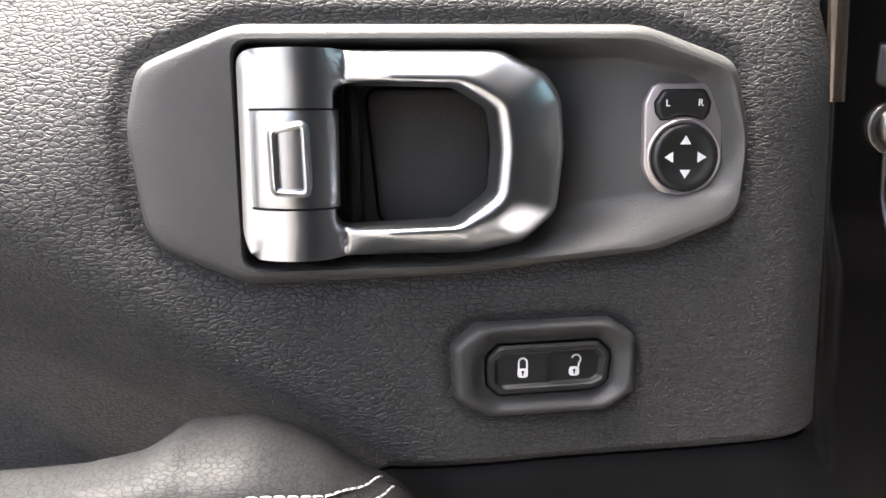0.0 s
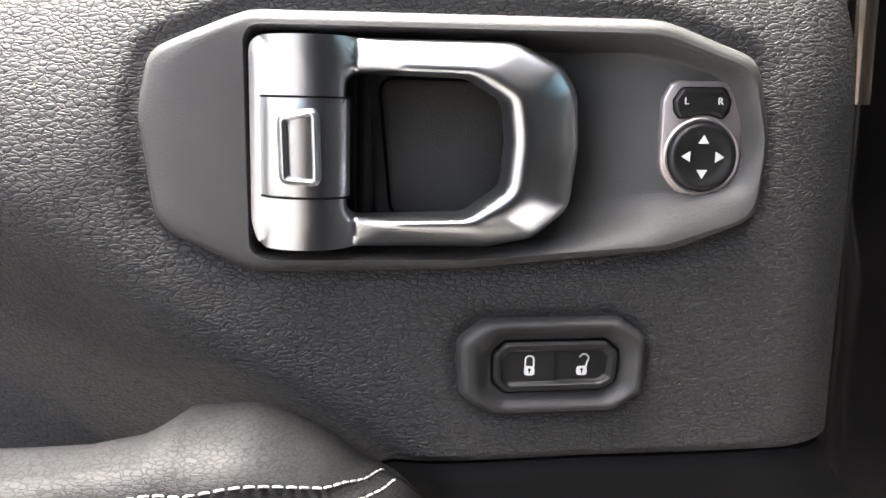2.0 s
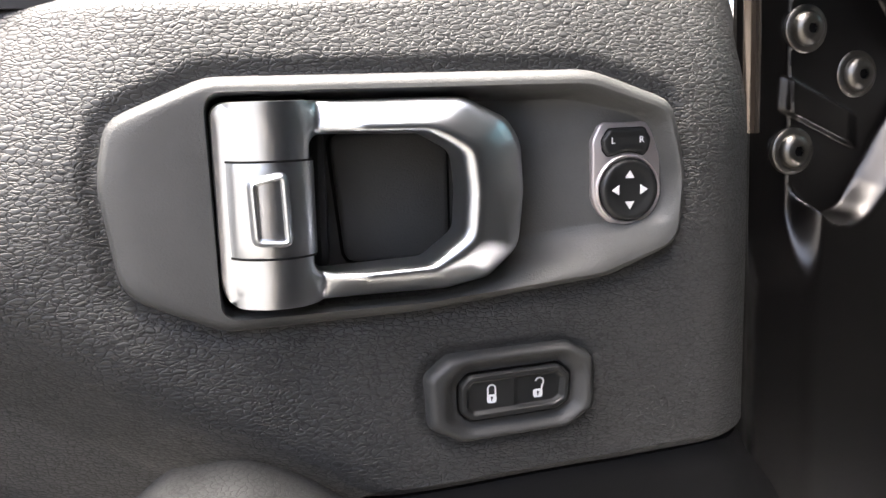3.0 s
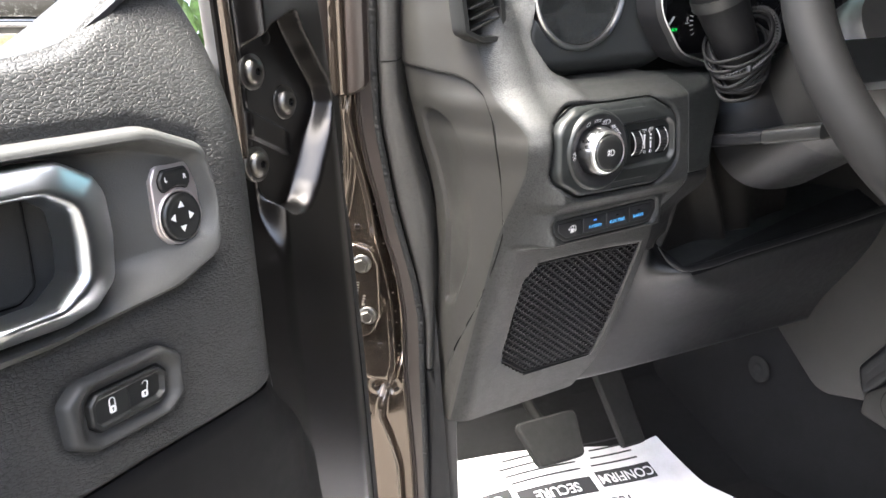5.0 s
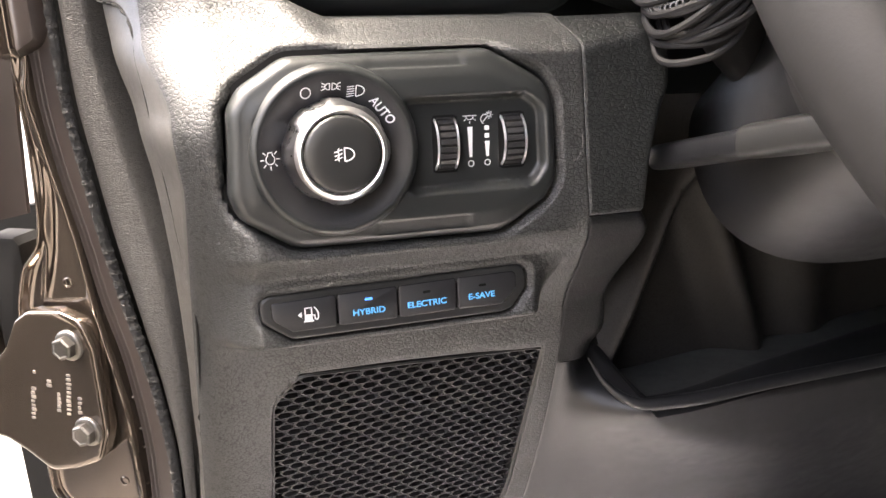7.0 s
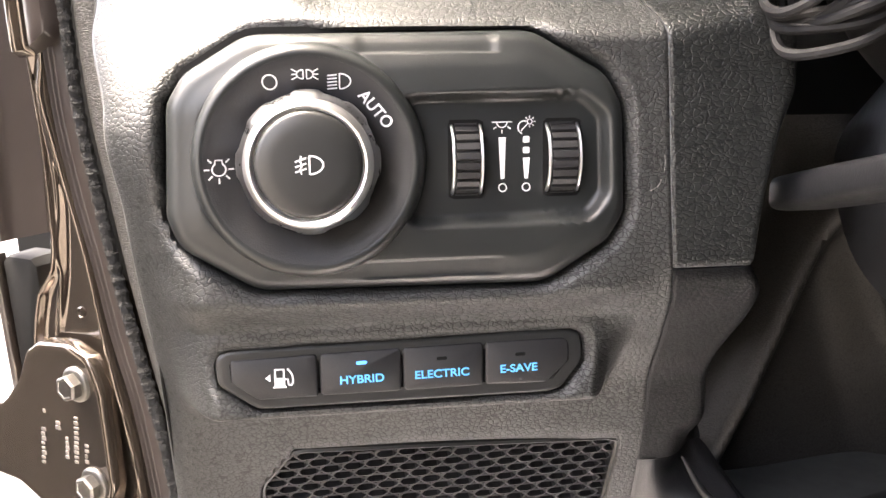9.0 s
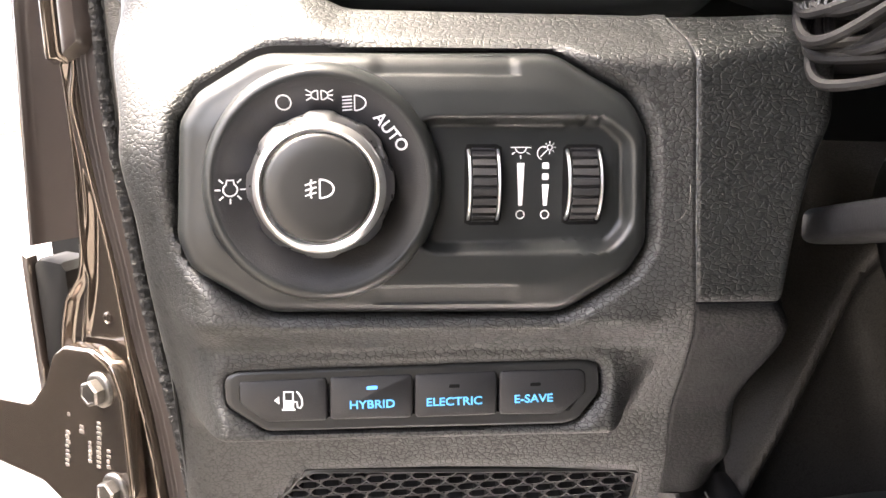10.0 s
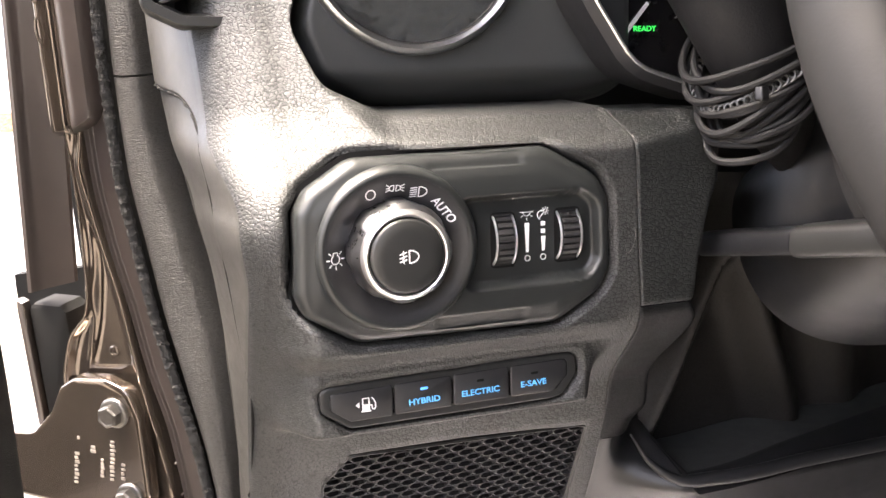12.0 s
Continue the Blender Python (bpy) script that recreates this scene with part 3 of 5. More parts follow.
# ---- door handle set ----
handle_bezel = thing("handle_surround", DOOR, "grey grained plastic surround of the inner door handle", "trim")
bowl_line = even(rounded([(-191.5, 49.8, 8), (-20, 50.5, 40), (20, 37, 14), (27.2, 7, 50), (24.5, -24.5, 14), (-14, -37.8, 40), (-100, -45.4, 40), (-189.5, -46.5, 8)], 12, 8), 200)


bezel_c = np.array((-80.0, 2.0))


def facing(a, b, c):
    """Points of the outline b in the directions of those of a, seen from c."""
    ta = np.arctan2(a[:, 1] - c[1], a[:, 0] - c[0]) % (2 * math.pi)
    fine = even(b, 3000)
    tb = np.arctan2(fine[:, 1] - c[1], fine[:, 0] - c[0]) % (2 * math.pi)
    order = np.argsort(tb)
    tt, bb = tb[order], fine[order]
    tt = np.r_[tt[-1] - 2 * math.pi, tt, tt[0] + 2 * math.pi]
    bb = np.vstack([bb[-1:], bb, bb[:1]])
    return np.column_stack([np.interp(ta, tt, bb[:, k]) for k in (0, 1)])


bowl_in = even(rounded([(-187.5, 46, 6), (-24, 43, 40), (12, 33, 18), (22, 6, 30), (16, -12, 16), (-22, -17, 30), (-56, -24, 30), (-90, -40, 20), (-150, -41.5, 20), (-186.5, -43.5, 6)], 12, 8), 220)
rim_line = facing(bowl_in, bezel_line, bezel_c)
rim_bowl = facing(bowl_in, bowl_line, bezel_c)
rings = [at(rim_line, -20)]
for d, w in ((0, -4), (0.5, -0.5), (1.5, 2.2), (3.0, 4.2), (4.6, 5.2)):
    p = inset(rim_line, d)
    rings.append(at(p, w - 4.0 * step(-205, -239, p[:, 0])))
for k in (0.25, 0.6, 0.9):
    p = inset(rim_line, 4.6) * (1 - k) + rim_bowl * k
    rings.append(at(p, 5.2 + 0.5 * k - 4.0 * step(-205, -239, p[:, 0])))


def bowl_floor(u):
    return -31 * step(0, -80, u) - 4.5


for k in (0, 0.06, 0.14, 0.25, 0.4, 0.55, 0.7, 0.85, 0.95, 1.0):
    p = rim_bowl * (1 - k) + bowl_in * k
    rings.append(at(p, 5.7 + (bowl_floor(p[:, 0]) - 5.7) * (0.15 * k + 0.85 * step(0, 1, k))))
for k in np.linspace(1, 0, 26)[1:-1]:
    p = bezel_c + (bowl_in - bezel_c) * k
    rings.append(at(p, bowl_floor(p[:, 0])))
part("surround", *stack(rings, False, True), bezel_plastic, handle_bezel, sharp=50)
pocket = even(rounded([(-136, 30), (-90, 30), (-79, 24), (-79, -24), (-90, -31), (-130, -31)], 6, 6), 80)
part("pocket_pad", *plate(pocket, [(0, -40), (0, -33.0), (0.8, -32.2), (2.5, -31.8)]), bezel_plastic, handle_bezel, "flat black pad behind the handle")
part("pocket_gap", *plate(inset(pocket, -1.6), [(0, -40), (0, -34.6)]), gap_black, handle_bezel)
part("pocket_post", *box(-147, -139, -33, 33, -38, -20, 3.5), soft_black, handle_bezel)
part("hinge_gap", *box(-190.8, -146, -45, 48.2, -40, -10, 2), gap_black, handle_bezel)

door_handle = thing("handle_assembly", DOOR, "satin silver pull handle shaped like a rounded D", "door handle")
outer = even(rounded([(-189.5, 45.6, 7), (-80, 46, 20), (-60, 36, 12), (-53.5, 26, 18), (-52, 3, 40), (-55, -23, 14), (-70, -36, 12), (-90, -39.8, 20), (-186, -40.4, 7), (-189, -30, 20)], 8, 8), 420)
inner = even(rounded([(-150, 31.5, 6), (-100, 30.4, 12), (-85, 21.5, 8), (-83, 5, 30), (-84.5, -14, 8), (-100, -25.6, 10), (-150, -27.5, 6)], 6, 8), 420)
# start both outlines at their upper left corner, so that they run side by side
outer = np.roll(outer, -int(np.argmin(np.hypot(outer[:, 0] + 189.5, outer[:, 1] - 45))), 0)
inner = np.roll(inner, -int(np.argmin(np.hypot(inner[:, 0] + 150, inner[:, 1] - 31.5))), 0)


def pair_up(a, b):
    """Points of b that lie over against those of a, as seen from the middle of the opening."""
    c = np.array((-115.0, 2.0))
    ang = lambda p: np.unwrap(np.arctan2(p[:, 1] - c[1], p[:, 0] - c[0]))
    ta, tb = ang(a), ang(b)
    order = np.argsort(tb % (2 * math.pi))
    tt, bb = (tb % (2 * math.pi))[order], b[order]
    tt = np.r_[tt[-1] - 2 * math.pi, tt, tt[0] + 2 * math.pi]
    bb = np.vstack([bb[-1:], bb, bb[:1]])
    return np.column_stack([np.interp(ta % (2 * math.pi), tt, bb[:, k]) for k in (0, 1)])


inner_m = pair_up(outer, inner)
rings = [at(inset(outer, 2.0), -24)]
for k, w in ((0.0, -12), (0.0, 0), (0.02, 3.4), (0.06, 5.6), (0.14, 8.0), (0.3, 11.2), (0.5, 14.4), (0.68, 16.8), (0.78, 17.6), (0.86, 17.4), (0.93, 15.4), (0.98, 12.6), (1.0, 9.5), (1.0, -6)):
    p = outer * (1 - k) + inner_m * k
    low = np.clip((p[:, 0] + 184) / 38, 0, 1)
    shape = np.where(w > 0, 0.5 + 18 * np.sqrt(np.clip(1 - (1.9 * low - 0.93) ** 2, 0, 1)), w)
    left = step(-126, -156, p[:, 0])
    lw = w * (1 - left) + shape * left
    rings.append(at(p, lw))
part("grip", *stack(rings, False, False), satin_chrome, door_handle, "satin silver loop of the handle", 58)
# middle piece of the pivot with its small window
rows = []
for v in np.linspace(-18.4, 20.7, 12):
    e = min(1.0, (min(v + 18.4, 20.7 - v)) / 1.2)
    rows.append([(-184.15 + 36.0 * k, v, 0.8 + 18 * math.sqrt(max(0.0, 1 - (1.9 * k * 36 / 38 - 0.93) ** 2)) - 0.6 * (1 - e)) for k in np.linspace(0, 1, 30)])
lever = part("lock_lever", *slab(rows, (0, 0, -9)), satin_chrome, door_handle, "silver middle segment of the handle pivot")
for v in (21.2, -18.9):
    rows = [[(-184.25 + 35.8 * k, v + s, 0.95 + 18 * math.sqrt(max(0.0, 1 - (1.9 * k * 35.8 / 38 - 0.93) ** 2))) for k in np.linspace(0, 1, 30)] for s in (-0.45, 0.45)]
    part("joint", *slab(rows, (0, 0, -6)), gap_black, door_handle)
badge = even(rounded([(-176, 14), (-160, 17.5), (-159, -14), (-175, -13)], 4, 5), 72)


def barrel_w(u):
    return 0.8 + 18 * np.sqrt(np.clip(1 - (1.9 * (u + 184.15) / 38 - 0.93) ** 2, 0, 1))


frame_rings = []
for d, lift in ((-0.6, -1.0), (0, 0.6), (0.8, 2.2), (1.7, 2.7), (2.5, 2.2), (3.0, 0.4), (3.4, -1.6)):
    p = inset(badge, d)
    frame_rings.append(at(p, barrel_w(p[:, 0]) * 0.35 + 12.2 + lift))
part("badge_frame", *stack(frame_rings, False, False), satin_chrome, lever, "raised bevelled frame")
win = inset(badge, 3.2)
# the rosy base colour is a painted reflection
part("badge_window", *plate(win, [(0, 14), (0.2, 16.6), (0.8, 17.0)]), material("badge_window", (0.52, 0.36, 0.32), 0.35, metal=0.6), lever, "rosy mirror-like window")

# ---- mirror switch ----
mirror_switch = thing("mirror_switch", DOOR @ pose(0.0018, 0, -0.0062), "mirror adjuster with a round four-way pad in a silver frame", "switch")
ang = np.radians(np.linspace(212, -32, 40) - 0)
body = [(1 + 18.2 * math.cos(a), 18.2 * math.sin(a)) for a in np.radians(np.linspace(188, 352, 44))]
frame_line = even(np.array(body + [(18.2, 24), (14.2, 31.4), (11.5, 32.6), (-11, 32.2), (-13.8, 30.8), (-17.2, 23.6)]), 140)
part("frame_plate", *plate(frame_line, [(0, -6), (0, 1.0), (0.5, 1.9), (1.2, 2.3)]), silver_frame, mirror_switch, "silver frame with rounded edges")
part("shadow_gap", *plate(inset(frame_line, -1.0), [(0, -6), (0, -2.0)]), gap_black, mirror_switch)
rocker_line = even(rounded([(-12.6, 23.8, 2), (-9.2, 29.0, 2.5), (9.4, 29.3, 2.5), (12.4, 24, 2), (11.6, 19.3, 2), (9.6, 16.8, 1)] + [(1 + 18.2 * math.cos(a), 18.2 * math.sin(a), 1) for a in np.radians(np.linspace(66, 114, 8))] + [(-9.8, 16.4, 1), (-12.0, 19.2, 2)], 1.5, 4), 110)


def rocker_w(u, v):
    d = -inside(rocker_line, u, v)
    return 2.4 + 1.9 * np.sqrt(np.clip(1 - (1 - np.clip(d / 1.6, 0, 1)) ** 2, 0, 1)) - 0.25 * step(1.6, 4, d)


part("rocker_gap", *plate(inset(rocker_line, -0.5), [(0, 1), (0, 2.45)]), gap_black, mirror_switch)
rocker = part("rocker", *field(rocker_line, rocker_w, 24, (0.2, 23.2), 1), smooth_plastic, mirror_switch, "black rocker marked L and R")
letters("L", 2.9, -7.4, 23.4, 4.25, white_print, rocker)
letters("R", 2.9, 7.4, 23.6, 4.25, white_print, rocker)
part("pad_ring", *lathe([(16.9, 1.5), (16.9, 3.3), (16.2, 3.9), (15.4, 3.6), (15.2, 2.0)], 1, 0, 64), silver_frame, mirror_switch)
pad = part("pad", *lathe([(14.9, 1.5), (14.8, 4.4), (14.2, 5.6), (13.0, 6.2), (11.6, 6.0), (10.0, 5.2), (8, 4.8), (3, 4.6)], 1, 0, 64), smooth_plastic, mirror_switch, "round black dished pad with four white arrows")
for a in (0, 90, 180, 270):
    tri_piece = plate(np.array([(9.4, 0), (5.6, 2.3), (5.6, -2.3)], float), [(0, 4.3), (0, 5.35)])
    part("arrow", *moved(tri_piece, 1, 0, 0, a), white_print, pad, flat=True)

# ---- door lock switch ----
lock_switch = thing("lock_switch", DOOR, "black door lock switch with white padlock symbols", "switch")
rim_in = even(rounded([(-80.5, -81.4), (-35, -80.0), (-29, -86), (-30.4, -99.4), (-37, -103.4), (-80.4, -105), (-85.8, -100), (-85.8, -86.8)], 4, 6), 120)


def lock_w(u, v):
    d, e = -inside(lock_line, u, v), inside(rim_in, u, v)
    w = -2 + 8.5 * np.sqrt(np.clip(1 - (1 - np.clip(d / 4.5, 0, 1)) ** 2, 0, 1))
    w = w - 5.0 * step(8.5, 1.0, e)
    return w - 4.0 * step(0.5, -0.8, e)


part("surround", *field(lock_line, lock_w, 48, (-57.5, -93), -5), lock_plastic, lock_switch, "black bevelled surround")
part("button_gap", *plate(inset(rim_in, -0.4), [(0, -6), (0, -1.0)]), gap_black, lock_switch)


def key_w(u, v):
    d = -inside(inset(rim_in, 0.8), u, v)
    w = 4.6 - 2.2 * step(2.6, 4.4, d) - 1.5 * (1 - step(0, 1.0, d))
    return w - 0.9 * step(-58.5, -56.0, u) * step(3.0, 4.4, d)


part("button", *field(inset(rim_in, 0.8), key_w, 48, (-57.5, -92.6), -4), smooth_plastic, lock_switch, "black rocker button in two halves")
for name, u, opened in (("closed_padlock", -69.3, False), ("open_padlock", -45.9, True)):
    b = even(rounded([(-2.35, -4.6), (2.35, -4.6), (2.35, -0.4), (-2.35, -0.4)], 1.5, 4), 32)
    if opened:
        hook = np.vstack([arc(0.9, 3.0, 2.0, 165, -45, 18), [(1.9, -0.6)]])
    else:
        hook = np.vstack([[(-1.85, -0.8), (-1.85, 2.4)], arc(0, 2.4, 1.85, 180, 0, 14), [(1.85, -0.8)]])
    w = 2.45 if not opened else 1.55
    part(name, *join(moved(plate(b, [(0, w - 0.2), (0, w + 0.15)]), u, -92.2), moved(stroke(hook, 0.75, w - 0.2, 0.35), u, -92.2)), white_print, lock_switch, flat=True)
    part("keyhole", *join(moved(plate(circle(0, -2.0, 0.6, 16), [(0, w), (0, w + 0.3)]), u, -92.2), moved(stroke([(0, -2.2), (0, -3.6)], 0.5, w, 0.3), u, -92.2)), gap_black, lock_switch, flat=True)

# ---- dashboard, driver's end ----
dashboard = thing("dashboard", DASH, "black grained leather dashboard at the driver's end", "dashboard")
TO_DASH = DASH.inverted()


def pillar_to_dash(u, v, w=0.0):
    q = TO_DASH @ (PILLAR @ Vector((u * MM, v * MM, w * MM)))
    return q.x / MM, q.y / MM, q.z / MM


def strip_out(v):
    return curve_at([-700, -333, -284, -236, -187, -140, -95, -48, 0, 60], [33, 33.5, 34.5, 30, 20, 10.5, 4.5, -0.5, -0.3, 2], v)


def strip_in(v):
    return curve_at([-420, -333, -260, -213, -168, -130, -104, -75, -47, -24, 0, 60], [40, 44, 48, 49.4, 48.6, 43.2, 37, 31, 25.6, 22.8, 22.6, 25], v)


switch_line = even(rounded([(-41, 18, 8), (-36, 26, 8), (-17.5, 37.6, 14), (71, 38.4, 14), (94, 25, 12), (99, 15, 10), (100, -19, 10), (95, -27.5, 8), (75, -40.8, 14), (-17.5, -39.6, 14), (-40, -25, 10), (-43, -16, 8)], 10, 6), 200)
row_line = even(rounded([(-34.5, -65.6, 4), (-29.5, -63.6, 4), (86, -61.8, 4), (92.5, -63, 5), (93.4, -73.5, 5), (85.5, -84, 6), (80, -85.2, 6), (-20.5, -85.4, 6), (-34, -76, 5)], 4, 6), 160)


net = even(rounded([(4, 3, 8), (139, -5, 2), (128, -110, 2), (119, -150, 3), (114, -157, 6), (22, -151, 8), (-14, -120, 8), (-15.5, -105, 20), (-9.5, -14, 8)], 5, 5), 140)


def seam_u(v):
    """Joint at the column end of the leather."""
    return curve_at([-330, -316, -288, -262, -235, -160, -112, -96, -78, -60, -50, -39, 47, 60], [82, 91, 113, 124, 130, 134, 133, 132, 129, 123.5, 121, 118.5, 114, 112], v)


house_line = even(rounded([(-23, 128, 10), (-33, 96, 20), (-22, 68, 16), (6, 54, 20), (108, 53, 10), (150, 60, 20), (150, 240, 10), (-10, 240, 10)], 20, 6), 160)


def base_w(u, v):
    """Relief of the dashboard without its pod: a shelf above the switches, the knee slope below."""
    d = inside(house_line, u, v)
    lean = -31 * step(6, 62, v) - 31 * step(20, 128, v) - 8 * step(110, 140, v)
    # the two falls run softly into each other
    w = -6 * np.log((np.exp(-lean * step(34, -44, u) / 6) + np.exp(32 * (1 - step(-2, 18, d)) / 6)) / 2)
    slope = -58.5 + 0.414 * (v + 98)
    s = np.clip((14 - v) / 112, 0, 1)
    plain = -58.5 * (3 * s**2 - 2 * s**3) - 46.4 * (s**3 - s**2)
    s = np.clip((-34 - v) / 64, 0, 1)
    plain = plain + (-58.5 * (3 * s**2 - 2 * s**3) - 26.5 * (s**3 - s**2) - plain) * step(-30, 60, u)
    return w + np.where(v < -98, slope, plain)


def pod_w(u, v):
    """Height of the pod round the push-buttons over the rest."""
    pod = -15 * step(-43, -58, v) - 43.5 * step(-86, -100, v)
    rise = np.where(v < -100, 0, np.clip(pod - base_w(np.maximum(u, -40), np.minimum(v, 0)), 0, None))
    return rise * step(-58, -33, u) * step(116, 95, u) * step(14, -2, v)


def front_w(u, v):
    return base_w(u, v) + pod_w(u, v)


def front(u, v):
    w = front_w(u, v)
    d = inside(switch_line, u, v)
    w = w - 2.6 * (1 - step(2.4, 6.4, d)) - 18 * (1 - step(0.0, 2.8, d))
    d = inside(row_line, u, v)
    w = w - 2.0 * (1 - step(0, 4, d)) - 14 * (1 - step(-1.8, 0.3, d))
    w = w - 0.5 * (1 - step(0, 0.9, seam_u(v) - u))
    return w




def turn_u(v):
    """Where the front of the dashboard turns into its side."""
    return curve_at([-316, -95, -43, -17, 9, 37, 54, 135], [-46, -42, -41, -40.5, -43, -40, -38, -44], v)


rows = []
vs = np.r_[np.linspace(-312, -110, 46, endpoint=False), np.linspace(-110, -40, 84, endpoint=False), np.linspace(-40, 48, 100, endpoint=False), np.linspace(48, 135, 60)]
for v in vs:
    u0 = float(turn_u(v))
    us = np.linspace(float(seam_u(v)), u0, 230)
    row = [(u, v, w) for u, w in zip(us, front(us, np.full(us.shape, v)))]
    w0 = float(base_w(np.array([u0]), np.array([v]))[0])
    R = 22 + 14 * float(step(14, 50, v))
    bend = np.radians(np.linspace(0, 78, 16))[1:]
    ua, va = u0 - R * np.sin(bend), np.full(15, v)
    wa = w0 - R * (1 - np.cos(bend)) + pod_w(u0 - R * bend, va) + front(ua, va) - front_w(ua, va)
    row += [(a, v, b) for a, b in zip(ua, wa)]
    # side of the dashboard, back to the strip at the pillar
    eu, _, ew = row[-1]
    pv = v / 0.993 - 92 - 6
    tu, tv, tw = pillar_to_dash(float(strip_in(pv)) + 1, pv, -6)
    for k in np.linspace(0, 1, 150)[1:]:
        bulge = -7 * math.sin(math.pi * k) * float(step(-300, -60, v))
        row.append((eu + (tu - eu) * k + bulge, v, ew + (tw - ew) * k))
    rows.append(row)
# the shelf over the switches falls back to the housing of the vent and the dials
rows = np.array(rows)
d = inside(house_line, rows[..., 0], rows[..., 1])
rows[..., 2] -= 60 * (1 - step(-6, 0, d)) * (rows[..., 0] > -40)
# seat of the speaker grille
turn = np.array(KNEE.inverted() @ DASH)
local = rows / 1000 @ turn[:3, :3].T + turn[:3, 3]
d = inside(inset(net, -2.4), local[..., 0] * 1000, local[..., 1] * 1000)
rows[..., 2] -= (local[..., 2] * 1000 - 1.0) * 1.08 * (1 - step(0, 34, d)) + 16 * (1 - step(-4, -0.5, d))
part("dash_leather", *sheet(rows[:, :243]), dash_leather, dashboard, "black grained leather covering", 60)
for line in (((114.4, -0.6), (114.6, -3.6), (114.2, -6.8)), ((113.6, -8.6), (112.2, -11.0), (109.7, -12.4))):
    line = smooth_line(np.array(line), 16)
    part("scuff", *tube(np.column_stack([line, front(line[:, 0], line[:, 1]) + 0.05]), 0.11, 5), scuff_grey, dashboard, "fine pale scuff in the leather")
# end cap towards the door: smooth, with a fine joint and an embossed oblong
cap_rows = rows[:, 242:].copy()
joint = np.array([(-300, 78), (-177, 75), (-120, 70), (-82, 63), (-60, 47), (-52, 27), (-50, 0), (-52, -30), (-60, -80), (-76, -115), (-104, -165), (-140, -215), (-175, -270), (-222, -340), (-300, -340)], float)
joint = even(smooth_line(joint, 160), 160, False)
oblong = even(rounded([(-163, 31), (-146, 35.5), (-128, 33), (-113, 25), (-104, 12), (-98, -10), (-98, -70), (-112, -125), (-140, -168), (-167, -177), (-161, -144), (-149, -84), (-154, -44), (-162, 8)], 12, 5), 120)
cw, cv = cap_rows[..., 2], cap_rows[..., 1]
cap_rows[..., 0] += 2.2 * step(0.6, -0.6, inside(joint, cw, cv))
cap_rows[..., 0] += 3.6 * step(0.5, -5.5, inside(oblong, cw, cv)) * step(-96, -138, cw)
part("end_cap", *sheet(cap_rows), cap_plastic, dashboard, "smooth dark grey end cap with a pressed oblong", 60)
groove = []
for w, v in joint:
    if -160 < w < -52 and -300 < v < 78:
        near = cap_rows[int(np.argmin(np.abs(cap_rows[:, 0, 1] - v)))]
        groove.append((float(np.interp(-w, -near[:, 2], near[:, 0])) - 0.35, v, w))
part("cap_joint", *tube(np.array(groove), 0.7, 6), gap_black, dashboard, "fine dark joint in the end cap")


# strip of trim between dashboard and door seal
pillar_trim = thing("pillar_trim", PILLAR, "dark grey grained trim strip beside the dashboard end", "trim")
for v0, v1 in ((4, 130), (-334, 2.6)):
    rows = []
    for v in np.linspace(v0, v1, 60):
        a, b = float(strip_out(max(v, -420))), float(strip_in(v))
        rows.append([(a + (b - a) * k, v, 4 * math.sin(math.pi * min(1, k * 1.1)) - 26 * float(step(0.8, 1.0, k)) ** 2 - 6 * float(step(0.1, 0, k))) for k in np.linspace(0, 1, 16)])
    part("strip", *slab(rows, (0, 0, -3)), strip_leather, pillar_trim, "leather-grained strip")
# added black sheet: stops daylight showing through the slits beside the strip
rows = [[(-62 + 124 * k, v, -38) for k in np.linspace(0, 1, 6)] for v in np.linspace(-700, 130, 60)]
part("backing", *slab(rows, (0, 0, -3)), gap_black, pillar_trim, "dark backing behind the strip")
rows = []
for v in np.linspace(-700, -336.5, 50):
    a, b = float(strip_out(v)), float(strip_in(v)) + 26 * float(step(-335, -380, v))
    rows.append([(a + (b - a) * k, v, 6 * math.sin(math.pi * k)) for k in np.linspace(0, 1, 12)])
part("kick_panel", *slab(rows, (0, 0, -3)), panel_plastic, pillar_trim, "black kick panel below the strip")

# added filler that closes a gap under the dials where light leaked in
part("shelf", *slab([[(u, 44 - 1.0 * k, -50 - 80 * k) for u in np.linspace(150, 330, 12)] for k in np.linspace(0, 1, 8)], (0, -3, 0)), soft_black, dashboard, "black shelf under the dials")

# ---- light switch panel ----
light_switch = thing("headlight_switch", DASH, "headlight switch panel with a large rotary knob and two dimmer wheels", "switch panel")
well = even(rounded([(30, 17.5), (86, 17.8), (92.5, 12), (93.2, -12), (88.5, -18.6), (31, -19)], 4, 5), 80)


plate_line = inset(switch_line, -1.3)


